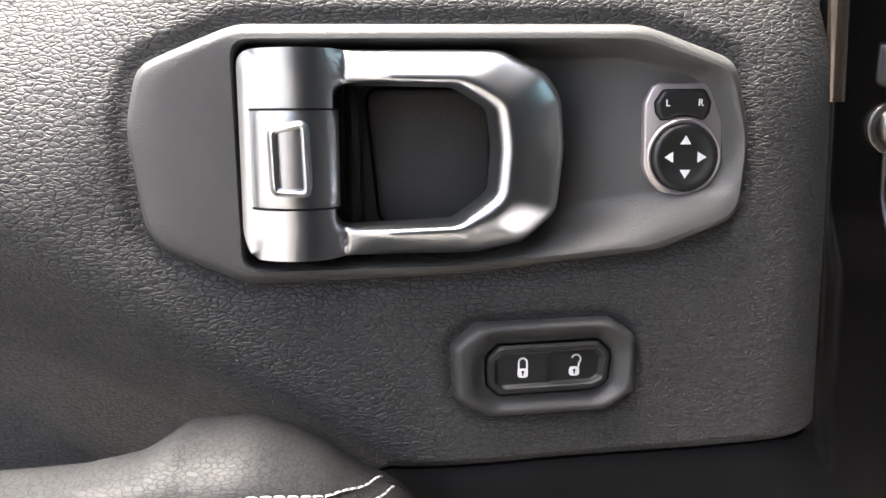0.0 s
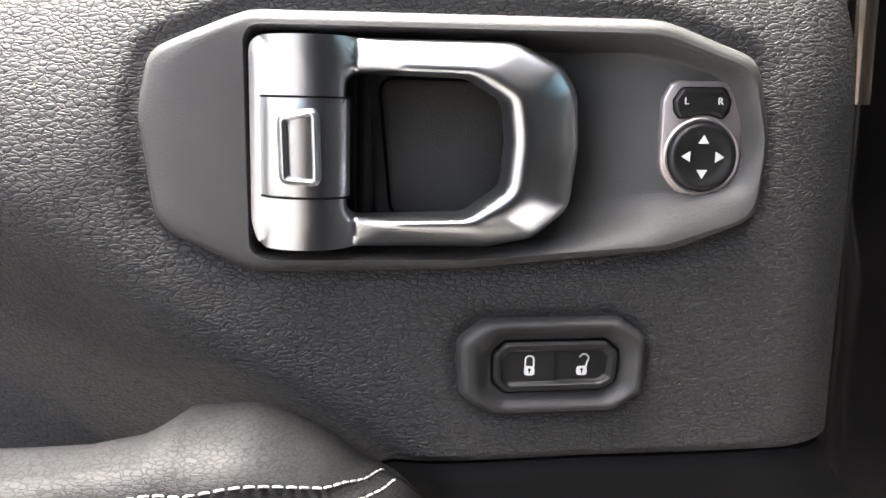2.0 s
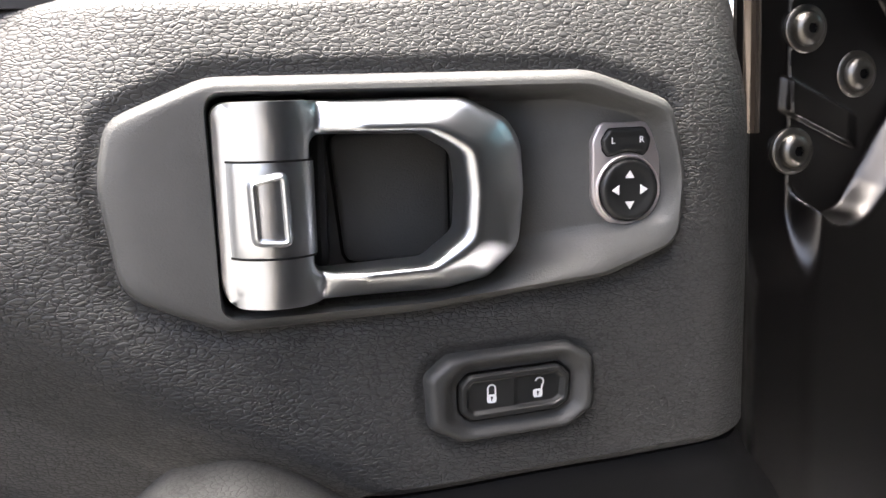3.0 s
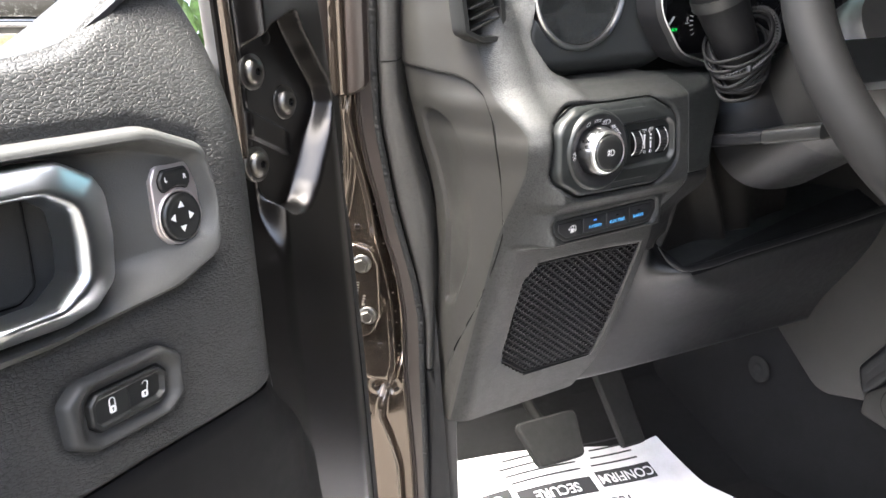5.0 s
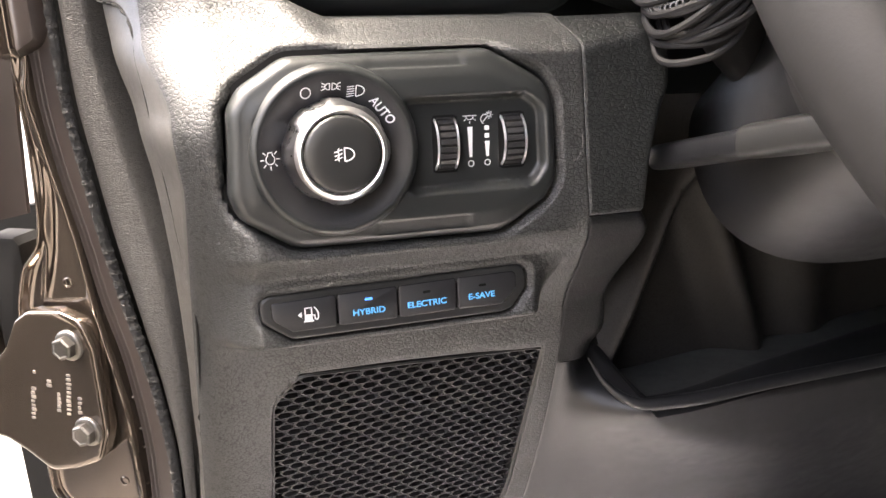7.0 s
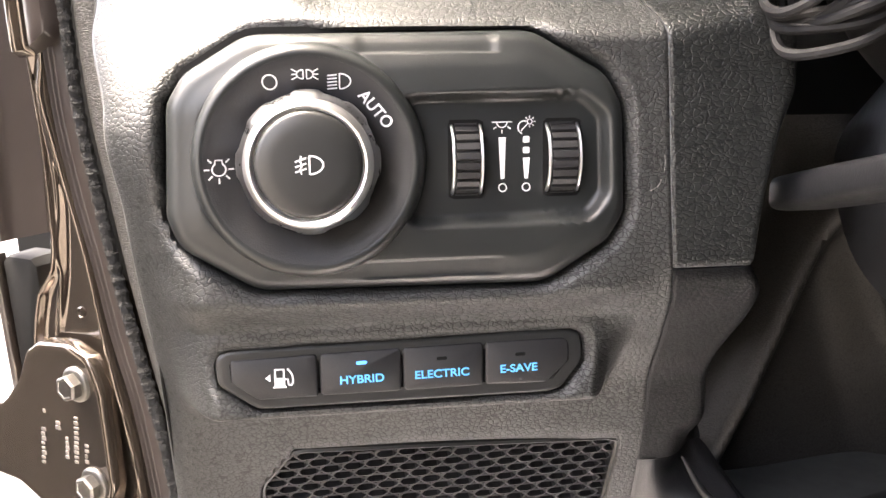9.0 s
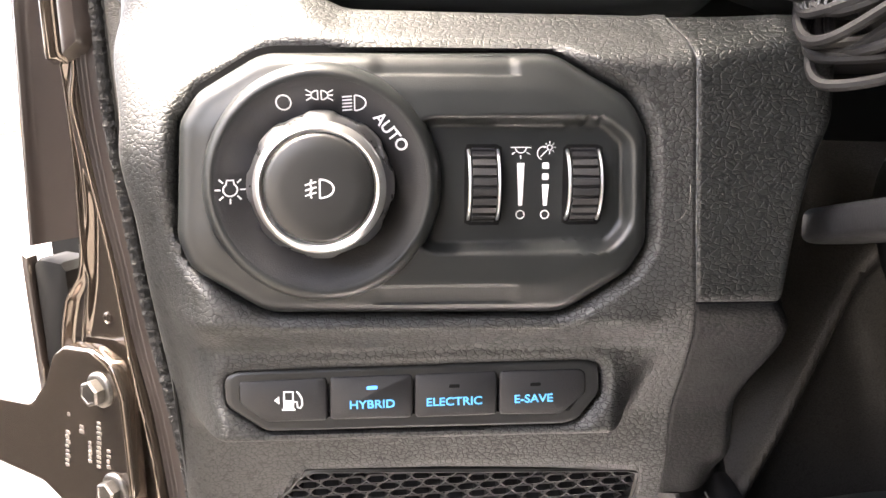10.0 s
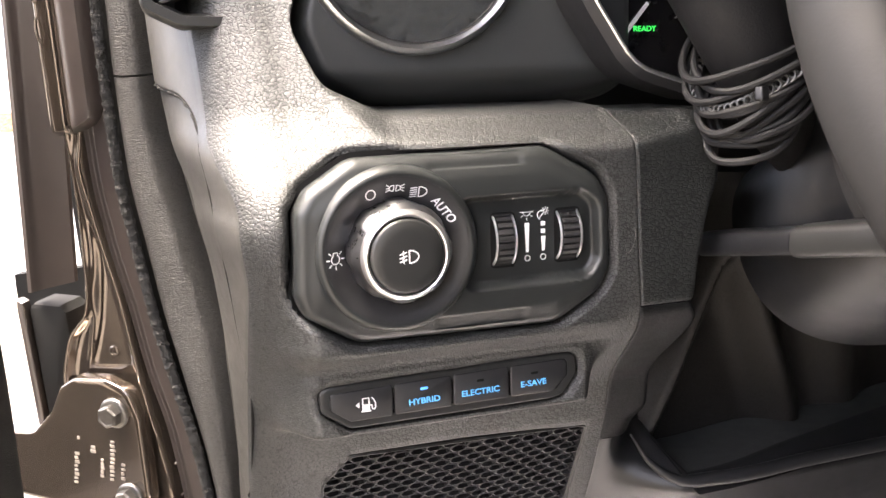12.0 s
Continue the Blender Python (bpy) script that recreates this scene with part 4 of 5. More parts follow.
def panel_w(u, v):
    d = -inside(plate_line, u, v)
    w = -3 + 6.0 * np.sqrt(np.clip(1 - (1 - np.clip(d / 5.0, 0, 1)) ** 2, 0, 1)) + 1.2 * step(4, 12, d)
    # the plate leans back above and below its middle
    w = w - 0.0060 * np.clip(v - 12, 0, None) ** 2 - 0.0045 * np.clip(-v - 14, 0, None) ** 2
    # well for the wheels
    e = inside(well, u, v)
    w = w - 5.5 * step(3.2, -0.8, e)
    # turned dish of the knob
    r = np.hypot(u, v)
    dish = 6.2 - 5.8 * step(32.2, 19, r)
    w = np.where(r < 34.6, np.minimum(dish, 6.2) - 2.5, w)
    w = np.where(r < 31.2, dish, w)
    # pressed fields above and below
    for v0, v1 in ((32.5, 36.2), (-37.5, -33.8)):
        k = step(15, 18, u) * step(60, 57, u) * step(v0 - 0.5, v0 + 0.3, v) * step(v1 + 2.5, v1 + 1.6, v)
        w = w - 0.9 * k * (r > 34.5)
    return w


part("faceplate", *field(plate_line, panel_w, 110, (28, 0), -14), face_plastic, light_switch, "satin black plastic faceplate")
dish_r = np.r_[np.linspace(31.4, 20.0, 26)]
part("dish_rim", *stack([at(circle(0, 0, r, 140), w) for r, w in ((36.2, -4), (35.9, 1.5), (35.3, 3.6), (34.3, 5.4), (33.2, 6.3), (32.2, 6.5), (31.3, 6.1), (31.0, 5.0))], False, False), face_plastic, light_switch, "rounded satin rim round the dish")
part("dish", *lathe([(31.6, 5.6)] + [(r, 6.2 - 5.8 * float(step(32.2, 19, r)) + 0.06) for r in dish_r] + [(19.0, 0.2)], 0, 0, 120), soft_black, light_switch, "black turned dish round the knob")
part("gap", *stack([at(inset(switch_line, -3.6), -9), at(inset(switch_line, 1.0), -8.8)], False, False), gap_black, light_switch)


def grips(a, r, w):
    g = np.clip(np.abs(((a / (2 * math.pi) * 8) % 1) - 0.5) * 2, 0, 1)
    return 1 + (0.035 * step(0.35, 0.6, g) if 0.5 < w < 14 and r > 18.5 else 0)


knob = part("knob", *lathe([(21.4, 0.2), (21.2, 1.0), (20.8, 9.5), (20.3, 12.6), (19.5, 14.6), (18.9, 15.8), (17, 16.2)], 0, 0, 160, grips), metal("knob_skirt", (0.30, 0.30, 0.31), 0.3, 0.06), light_switch, "ribbed grey metal knob")
part("chrome_ring", *lathe([(19.0, 15.6), (18.95, 16.2), (18.5, 17.4), (17.7, 18.5), (16.9, 18.9), (16.3, 18.6), (16.1, 16.5)], 0, 0, 96), bright_chrome, knob, "bright chrome ring")
part("ring_gap", *lathe([(16.1, 16.4), (15.6, 16.4)], 0, 0, 96), gap_black, knob)
cap = part("cap", *lathe([(15.7, 15.5), (15.6, 18.4), (15.2, 19.3), (14.2, 19.9), (10, 20.25), (4, 20.35)], 0, 0, 96), smooth_plastic, knob, "matt black push cap with a fog lamp symbol")


def lamp(size, s):
    """Outline of a lamp symbol: flat on one side, round on the other."""
    return np.vstack([[(-0.25 * size * s, -0.5 * size)], [(-0.25 * size * s, 0.5 * size)], [(s * (-0.25 + 0.75 * math.cos(a)) * size, 0.5 * size * math.sin(a)) for a in np.linspace(1.5, -1.5, 16)]])


LW = 0.45
fog = [stroke(lamp(5.2, 1), LW + 0.05, 20.2, 0.3, True)]
for k in (1.5, 0, -1.5):
    fog.append(stroke([(-5.4, k - 0.5), (-2.2, k + 0.5)], LW, 20.2, 0.3))
fog.append(stroke([(-3.6, 2.6), (-4.0, 1.2), (-3.4, 0), (-4.0, -1.2), (-3.6, -2.6)], LW, 20.2, 0.3))
part("fog_symbol", *moved(join(*fog), 1.6, 0), white_print, cap, flat=True)


part("off_symbol", *draped(stroke(circle(0, 0, 2.1, 28), LW, -0.1, 0.3, True), -10.8, 24, panel_w), white_print, light_switch, flat=True)
park = []
for s in (1, -1):
    park.append(moved(stroke(lamp(2.9, s), LW, 0, 0.3, True), s * 1.3, 0))
    for k in (-1, 0, 1):
        park.append(stroke([(s * 2.7, k * 0.8), (s * 4.4, k * 1.7)], LW, 0, 0.3))
part("parking_lamp_symbol", *draped(moved(join(*park), scale=0.9), -0.3, 26.2, panel_w), white_print, light_switch, flat=True)
beam = [moved(stroke(lamp(4.8, 1), LW, 0, 0.3, True), 1.6, 0)]
for k in (-2, -1, 0, 1, 2):
    beam.append(stroke([(-3.6, k * 1.05 - 0.25), (-0.4, k * 1.05)], LW, 0, 0.3))
part("headlamp_symbol", *draped(moved(join(*beam), scale=0.92), 9.6, 24, panel_w), white_print, light_switch, flat=True)
letters("AUTO", 3.5, 20.6, 15.4, 0.15, white_print, light_switch, -51, "auto_lettering", 0.95, 0.12, panel_w)
bulb = [stroke(np.vstack([arc(0, -0.2, 1.9, 125, 415, 24), [(0.9, 2.6), (-0.9, 2.6)]]), LW, 0, 0.3, True)]
for a in range(180, 361, 45):
    bulb.append(stroke([(2.6 * math.cos(radians(a)), -0.2 + 2.6 * math.sin(radians(a))), (4.2 * math.cos(radians(a)), -0.2 + 4.2 * math.sin(radians(a)))], LW, 0, 0.3))
for s in (1, -1):
    bulb.append(stroke([(s * 1.9, 1.8), (s * 3.0, 2.9)], LW, 0, 0.3))
part("lamp_symbol", *draped(join(*bulb), -26.9, -1.4, panel_w), white_print, light_switch, flat=True)


def dimmer(u0, u1):
    c, half = (u0 + u1) / 2, (u1 - u0) / 2
    part("slot", *plate(even(rounded([(u0 - 0.7, -13.2), (u1 + 0.7, -13.2), (u1 + 0.7, 11.8), (u0 - 0.7, 11.8)], 0.8, 3), 32), [(0, -8), (0, -0.9)]), gap_black, light_switch)
    rows = []
    for a in np.linspace(radians(22), radians(158), 220):
        n = (math.degrees(a) / 13.0) % 1
        rib = 1.2 * float(step(0.08, 0.18, n) * step(0.92, 0.82, n))
        r = 12.6 + rib
        rows.append([(c + half * 0.96 * x, -0.7 + (r if abs(x) < 0.75 else 12.4) * math.cos(a), -8.6 + (r if abs(x) < 0.75 else 12.6) * math.sin(a)) for x in (-0.8, -0.74, -0.4, 0, 0.4, 0.74, 0.8)])
    wheel = part("dimmer_wheel", *sheet(rows), soft_black, light_switch, "ribbed black thumbwheel")
    for s in (-1, 1):
        arc_pts = np.array([(c + s * half * 0.9, -0.7 + 13.0 * math.cos(a), -8.6 + 13.0 * math.sin(a)) for a in np.linspace(radians(24), radians(156), 40)])
        part("wheel_rim", *tube(arc_pts, 0.55, 8), bright_chrome, wheel, "thin chrome rim")


dimmer(44.0, 54.0)
dimmer(74.6, 85.6)
h = -1.35
hw = float(panel_w(np.array([60.7]), np.array([0.0]))[0]) - 0.05
part("level_bar", *plate(np.array([(59.6, 6.0), (61.9, 6.0), (61.4, -7.2), (60.2, -7.2)]), [(0, hw), (0, hw + 0.3)]), white_print, light_switch, flat=True)
part("level_zero", *stroke(circle(60.8, -10, 1.25, 24), 0.3, hw, 0.3, True), white_print, light_switch, flat=True)
for v in (5.2, 1.8):
    part("level_step", *plate(even(rounded([(67.5, v - 1), (69.6, v - 1), (69.6, v + 1), (67.5, v + 1)], 0.4, 3), 24), [(0, hw), (0, hw + 0.3)]), white_print, light_switch, flat=True)
part("level_bar", *plate(np.array([(67.5, -0.6), (69.7, -0.6), (69.1, -7.2), (68.0, -7.2)]), [(0, hw), (0, hw + 0.3)]), white_print, light_switch, flat=True)
part("level_zero", *stroke(circle(68.5, -10, 1.25, 24), 0.3, hw, 0.3, True), white_print, light_switch, flat=True)
roof = [stroke([(-3.2, 0.8), (3.2, 0.8)], 0.3, hw, 0.3), stroke(arc(0, 0.8, 1.7, 180, 360, 14), 0.3, hw, 0.3)]
for a in (215, 270, 325):
    roof.append(stroke([(2.2 * math.cos(radians(a)), 0.6 + 2.2 * math.sin(radians(a))), (3.4 * math.cos(radians(a)), 0.6 + 3.4 * math.sin(radians(a)))], 0.3, hw, 0.3))
part("roof_lamp_symbol", *moved(join(*roof), 60.7, 10.0), white_print, light_switch, flat=True)
gauge = [stroke(arc(-0.3, -0.6, 2.1, 75, 250, 18), 0.3, hw, 0.3), stroke([(-1.5, -1.8), (0.6, 0.4)], 0.3, hw, 0.3), stroke(circle(1.4, 1.2, 0.8, 16), 0.28, hw, 0.3, True)]
for a in range(0, 360, 45):
    gauge.append(stroke([(1.4 + 1.2 * math.cos(radians(a)), 1.2 + 1.2 * math.sin(radians(a))), (1.4 + 1.9 * math.cos(radians(a)), 1.2 + 1.9 * math.sin(radians(a)))], 0.26, hw, 0.3))
part("dial_lamp_symbol", *moved(join(*gauge), 68.3, 9.6), white_print, light_switch, flat=True)

# ---- drive mode buttons ----
ROW = DASH @ pose(-0.0006, 0.0006, -0.0180)
mode_buttons = thing("mode_buttons", ROW, "row of four black push-buttons for fuel door and hybrid modes", "switch panel")


def row_w(u, v):
    d = -inside(row_line, u, v)
    return -1.5 + 3.2 * np.sqrt(np.clip(1 - (1 - np.clip(d / 1.6, 0, 1)) ** 2, 0, 1)) - 2.6 * step(5.5, 6.0, d)


part("surround", *field(row_line, row_w, 60, (29, -74), -9), smooth_plastic, mode_buttons)


keys = (
    ("fuel_button", [(-28.9, -67.2), (0.2, -66.3), (0.2, -81.4), (-20.0, -81.5), (-28.6, -75.2)]),
    ("hybrid_button", [(0.9, -66.3), (28.6, -65.7), (28.6, -81.1), (0.9, -81.2)]),
    ("electric_button", [(29.3, -65.7), (57.2, -65.2), (57.2, -80.7), (29.3, -81.1)]),
    ("saving_button", [(57.9, -65.2), (85.6, -65.0), (87.6, -66.6), (87.7, -73.6), (79.6, -81.0), (57.9, -80.7)]),
)
made = {}
for name, line in keys:
    o = even(rounded(line, 1.2, 4), 64)
    made[name] = part(name, *plate(o, [(0, -3), (0, 1.4), (0.25, 2.0), (0.8, 2.3)]), soft_black, mode_buttons, "black push-button")
pump = join(
    plate(np.array([(-2.5, -3.4), (2.0, -3.4), (2.0, -2.9), (1.5, -2.7), (1.5, 0.1), (-2.0, 0.1), (-2.0, -2.7), (-2.5, -2.9)]), [(0, 0), (0, 0.3)]),
    stroke([(-1.7, 0), (-1.7, 3.0), (1.2, 3.0), (1.2, 0)], 0.65, 0, 0.3),
    stroke([(1.5, -0.4), (2.5, -0.5), (2.7, -2.4), (3.6, -2.6), (4.2, -1.6), (4.1, 0.6), (3.4, 2.0), (2.4, 3.2)], 0.6, 0, 0.3),
    plate(np.array([(-3.3, 1.5), (-3.3, -1.2), (-5.0, 0.15)]), [(0, 0), (0, 0.3)]),
)
part("pump_symbol", *moved(pump, -12.4, -74.0, 2.2), white_print, made["fuel_button"], flat=True)
letters("HYBRID", 2.75, 15.0, -76.0, 2.35, blue_print, made["hybrid_button"], 1.0, stretch=1.12)
letters("ELECTRIC", 2.75, 42.6, -75.6, 2.35, blue_print, made["electric_button"], 1.0, stretch=1.12)
letters("E-SAVE", 2.75, 69.6, -75.2, 2.35, blue_print, made["saving_button"], 1.0, stretch=1.12)
for name, u, mat in (("hybrid_button", 15.0, blue_light), ("electric_button", 42.6, gap_black), ("saving_button", 70.2, gap_black)):
    part("indicator", *plate(even(rounded([(u - 1.8, -70.8), (u + 1.8, -70.7), (u + 1.8, -69.5), (u - 1.8, -69.6)], 0.2, 2), 16), [(0, 2.0), (0, 2.4)]), mat, made[name], flat=True)

# ---- speaker grille in the knee panel ----
speaker = thing("speaker_grille", KNEE @ pose(0, 0, -0.002), "black honeycomb speaker grille in the knee panel", "speaker")
part("rim", *stack([at(inset(net, -2.2), -2), at(inset(net, -2.0), 1.2), at(inset(net, -1.0), 2.0), at(net, 1.4), at(inset(net, 0.5), -3)], False, False), smooth_plastic, speaker)
part("backing", *plate(inset(net, -1.5), [(0, -9), (0, -6)]), gap_black, speaker)
cells = []
a, b = 9.2, 4.4
for j in range(-44, 6):
    for i in range(-3, 18):
        cu, cv = i * a + (a / 2 if j % 2 else 0), j * b
        cv2 = cv + 0.06 * cu
        if float(inside(net, np.array([cu]), np.array([cv2]))[0]) < -0.5:
            ox, oy = a / 2 - 0.05, b / 2
            big = np.array([(-ox - 1.2, 0), (-ox + 1.4, oy + 0.35), (ox - 1.4, oy + 0.35), (ox + 1.2, 0), (ox - 1.4, -oy - 0.35), (-ox + 1.4, -oy - 0.35)])
            small = np.array([(-ox + 0.2, 0), (-ox + 1.9, oy - 0.45), (ox - 1.9, oy - 0.45), (ox - 0.2, 0), (ox - 1.9, -oy + 0.45), (-ox + 1.9, -oy + 0.45)])
            cells.append(moved(stack([at(big, 0.6), at(small, 1.0), at(small * 0.97, -3.5)], False, False), cu, cv2))
honey = part("honeycomb", *join(*cells), soft_black, speaker, flat=True)
tagged(honey, "black moulded honeycomb mesh", kind="stuff")

# ---- body pillar with its hinge ----
body_pillar = thing("body_pillar", PILLAR, "dark bronze painted metal door pillar of the car", "car body")


def flange_u(v):
    """Double bead where the flange begins."""
    return curve_at([-700, -500, -330, -278, -221, -176, -137, -92, -49, -26, 130], [14, 14, 10, 11.6, 6.5, -3.7, -10, -18.8, -23.2, -23.2, -25], v)


def sheet_u(v):
    return curve_at([-700, -420, -345, -320, -199, -164, -143, -123, -67, -30, 2, 130], [-60, -60, -66, -80, -78, -68, -51, -46.5, -43, -44, -48.5, -48], v)


def bead_u(v):
    """Bright bead between the hinge panel and the channel."""
    return curve_at([-700, -480, -432, -400, -370, -350, -325, -270, -239, -185, -140, -122, -81, -49, -24, -4, 130], [-3, -3, -11, -20, -14, -5, 0, 0, -3, -12, -17, -20, -28, -30.5, -28, -33, -34], v)


def pillar_w(u, v):
    a, b, r = sheet_u(v), bead_u(v), flange_u(v)
    w = -3 + 4.5 * np.exp(-(((u - a - 5) / 3.6) ** 2)) - 26 * step(3, 0, u - a)
    w = w + 5.0 * np.exp(-(((u - b) / 3.2) ** 2))
    # dark channel between the panel and the flange
    deep = 5 + 13 * step(-100, -165, v) * step(-338, -326, v)
    w = w - deep * step(1.5, 5, u - b) * step(-1, -4, u - r)
    # pressed panel of the hinge ends in a slanting step
    e = v + 340 + 0.3 * (u + 60)
    w = w - 5 * step(0, -5, e) * step(2, -3, u - b)
    w = w - 10 * np.exp(-(((u + 15) / 12) ** 2) - ((v + 366) / 9) ** 2)
    # fold that runs up from the hinge beside the outer bead
    f = curve_at([-200, -140, -90, -40, 0], [-60, -40, -33, -33, -38], v)
    return w + 2.6 * np.exp(-(((u - f) / 3.0) ** 2)) * step(-205, -150, v) * step(-20, -50, v)


rows = []
for v in np.r_[np.linspace(-700, -380, 60, endpoint=False), np.linspace(-380, 20, 220, endpoint=False), np.linspace(20, 130, 20)]:
    u = np.linspace(float(sheet_u(v)), float(flange_u(v)) - 1.2, 90)
    rows.append(np.column_stack([u, np.full(90, v), pillar_w(u, np.full(90, v))]))
part("sheet", *slab(rows, (0, 0, -2)), bronze_paint, body_pillar, "pressed bronze metal of the pillar")
rows = []
for v in np.linspace(-700, 130, 200):
    a, b = float(flange_u(v)) - 1.6, float(strip_out(v)) - 4
    u = np.r_[np.linspace(a, a + 7, 22, endpoint=False), np.linspace(a + 7, b, 10)]
    w = 0.5 + 2.6 * np.exp(-(((u - a - 1.6) / 0.9) ** 2)) + 2.2 * np.exp(-(((u - a - 4.8) / 0.9) ** 2)) - 8 * step(1, 0, u - a)
    rows.append(np.column_stack([u, np.full(32, v), w]))
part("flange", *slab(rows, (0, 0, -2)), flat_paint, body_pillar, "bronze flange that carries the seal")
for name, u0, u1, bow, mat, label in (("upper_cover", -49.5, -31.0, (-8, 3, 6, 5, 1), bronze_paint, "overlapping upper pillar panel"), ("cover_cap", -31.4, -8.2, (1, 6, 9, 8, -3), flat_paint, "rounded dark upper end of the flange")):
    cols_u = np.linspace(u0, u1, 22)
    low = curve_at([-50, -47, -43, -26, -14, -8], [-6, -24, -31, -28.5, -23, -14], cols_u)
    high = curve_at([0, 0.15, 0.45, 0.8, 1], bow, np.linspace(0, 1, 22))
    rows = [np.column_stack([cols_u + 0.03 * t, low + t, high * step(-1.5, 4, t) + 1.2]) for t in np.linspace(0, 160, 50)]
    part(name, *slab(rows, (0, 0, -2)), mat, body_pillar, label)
for v in (52, 30):
    part("stamp", *stroke(np.column_stack([-39 + 3 * np.cos(np.linspace(0, 6.28, 24)), v + 7 * np.sin(np.linspace(0, 6.28, 24))]), 1.2, 6.6, 0.9, True), bronze_paint, body_pillar)
for u, v, w in ((-32, -169, -3), (-15.5, -309, -3), (-18, 6.5, 8)):
    part("hole", *lathe([(3.4, w - 3), (3.4, w + 0.6), (2.7, w + 1.0), (2.2, w + 0.2), (2.1, w - 1.5)], u, v, 20), bronze_paint, body_pillar)
    part("hole_bottom", *lathe([(2.15, w - 1.4), (1.5, w - 1.3)], u, v, 20), gap_black, body_pillar)
random.seed(5)
drops = []
for k in range(16):
    v = random.uniform(-330, -30)
    u = float(flange_u(v)) - random.uniform(4, 9)
    drops.append(lathe([(random.uniform(0.5, 1.1), -6.5), (0.4, -4.6), (0.1, -4.4)], u, v, 8))
part("sealer_specks", *join(*drops), bolt_steel, body_pillar, "small specks of sealer in the channel")

door_seal = thing("door_seal", PILLAR, "black fuzzy rubber seal along the door opening", "seal")
vv = np.linspace(-700, 130, 1100)
fuzz = np.random.default_rng(8)
bead_v, bead_f = tube(np.column_stack([strip_out(vv) - 3.2, vv, np.full(vv.shape, 2.4)]), 3.1 + 0.25 * np.sin(vv * 0.9), 16)
part("seal_bead", np.array(bead_v) + fuzz.normal(0, 0.28, np.shape(bead_v)), bead_f, fuzzy, door_seal)

door_hinge = thing("hinge_assembly", PILLAR @ pose(0, 0, 0.003), "bronze painted lower door hinge with two hexagon bolts", "hinge")
leaf = even(rounded([(-57, -185.5, 8), (-33, -183.5, 10), (-15, -190, 12), (-9, -208, 14), (-10, -266, 14), (-19, -287, 16), (-40, -296, 14), (-62, -301, 12), (-80, -289, 12), (-96, -281, 10), (-150, -279, 4), (-150, -234, 4), (-98, -229, 12), (-80, -212, 12), (-69, -193, 10)], 8, 6), 160)


rings = [at(leaf, -2)] + [at(inset(leaf, d), w) for d, w in ((0, 5.5), (0.7, 6.8), (2, 7.4))]
mid = np.array((-52.0, -240.0))
rings += [at(mid + (inset(leaf, 2) - mid) * k, 7.4) for k in np.linspace(0.96, 0.04, 24)]
part("leaf", *stack(rings, True, True), bronze_paint, door_hinge, "flat hinge leaf")


def hex_bolt(u, v):
    ob = part("bolt", *lathe([(10.2, 7), (10.2, 8.6), (9.4, 9.6), (8.0, 10)], u, v, 40), bolt_steel, door_hinge, "hexagon bolt with a round flange")
    six = lambda r, w: at(circle(u, v, r, 6, 0.35), w)
    part("bolt_head", *stack([six(7.6, 9.5), six(7.6, 14.6), six(6.8, 16.0), six(5.6, 16.2), six(5.2, 15.6)], False, True), bolt_steel, ob, sharp=25)


hex_bolt(-27, -205.5)
hex_bolt(-24.5, -265.5)
marks = []
random.seed(4)
for u0, v0, u1, v1, wide in ((-68, -263, -63, -238, 1.9), (-49.5, -237.5, -48.3, -231.5, 2.4), (-45.7, -255, -42.7, -240, 1.5), (-37.8, -256.5, -31.7, -225.5, 2.2), (-29.3, -254.5, -26.8, -241, 1.6), (-59.8, -229, -59.2, -226, 1.3)):
    n = max(1, round(math.hypot(u1 - u0, v1 - v0) / 3.1))
    for k in range(n):
        q = (k + 0.5) / n
        high, side = random.uniform(0.7, 1.25), random.uniform(-0.3, 0.3)
        marks.append(moved(box(-wide, wide * random.uniform(0.3, 1), -high, high, 7.2, 7.9, 0.2), u0 + (u1 - u0) * q + side, v0 + (v1 - v0) * q))
part("embossed_writing", *join(*marks), material("raised_marks", (0.5, 0.46, 0.42), 0.3, metal=0.9), door_hinge, "rows of small illegible raised marks")

upper_hinge = thing("upper_hinge_cover", PILLAR, "dark bronze painted plate between door and pillar", "car body")
rows = []
for v in np.linspace(-133, 130, 30):
    lift = 0.11 * (v + 134)
    rows.append([(-90 + lift + 27 * k, v + 5 * k, 3 - 15 * k + 2.5 * math.exp(-(((k - 0.2) / 0.08) ** 2)) - 10 * float(step(0.05, 0, k))) for k in np.linspace(0, 1, 24)])
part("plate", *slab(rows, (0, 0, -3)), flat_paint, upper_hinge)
# flat black sheet added behind the gap, in place of its darkness
rows = []
for v in np.linspace(-450, 130, 60):
    left = -165 + 65 * float(step(-146, -136, v))
    rows.append([(left + (-50 - left) * k, v, -60) for k in np.linspace(0, 1, 6)])
part("gap_backing", *slab(rows, (0, 0, -8)), gap_black, upper_hinge, "black rubber in the gap")
part("strap_post", *box(-103.5, -97.5, -236, -139, -8, 0, 1.5), flat_paint, upper_hinge, "painted post of the door strap")
part("strap_rubber", *box(-97, -66, -230, -142, -26, -3, 3), gap_black, upper_hinge, "black rubber block of the door strap")

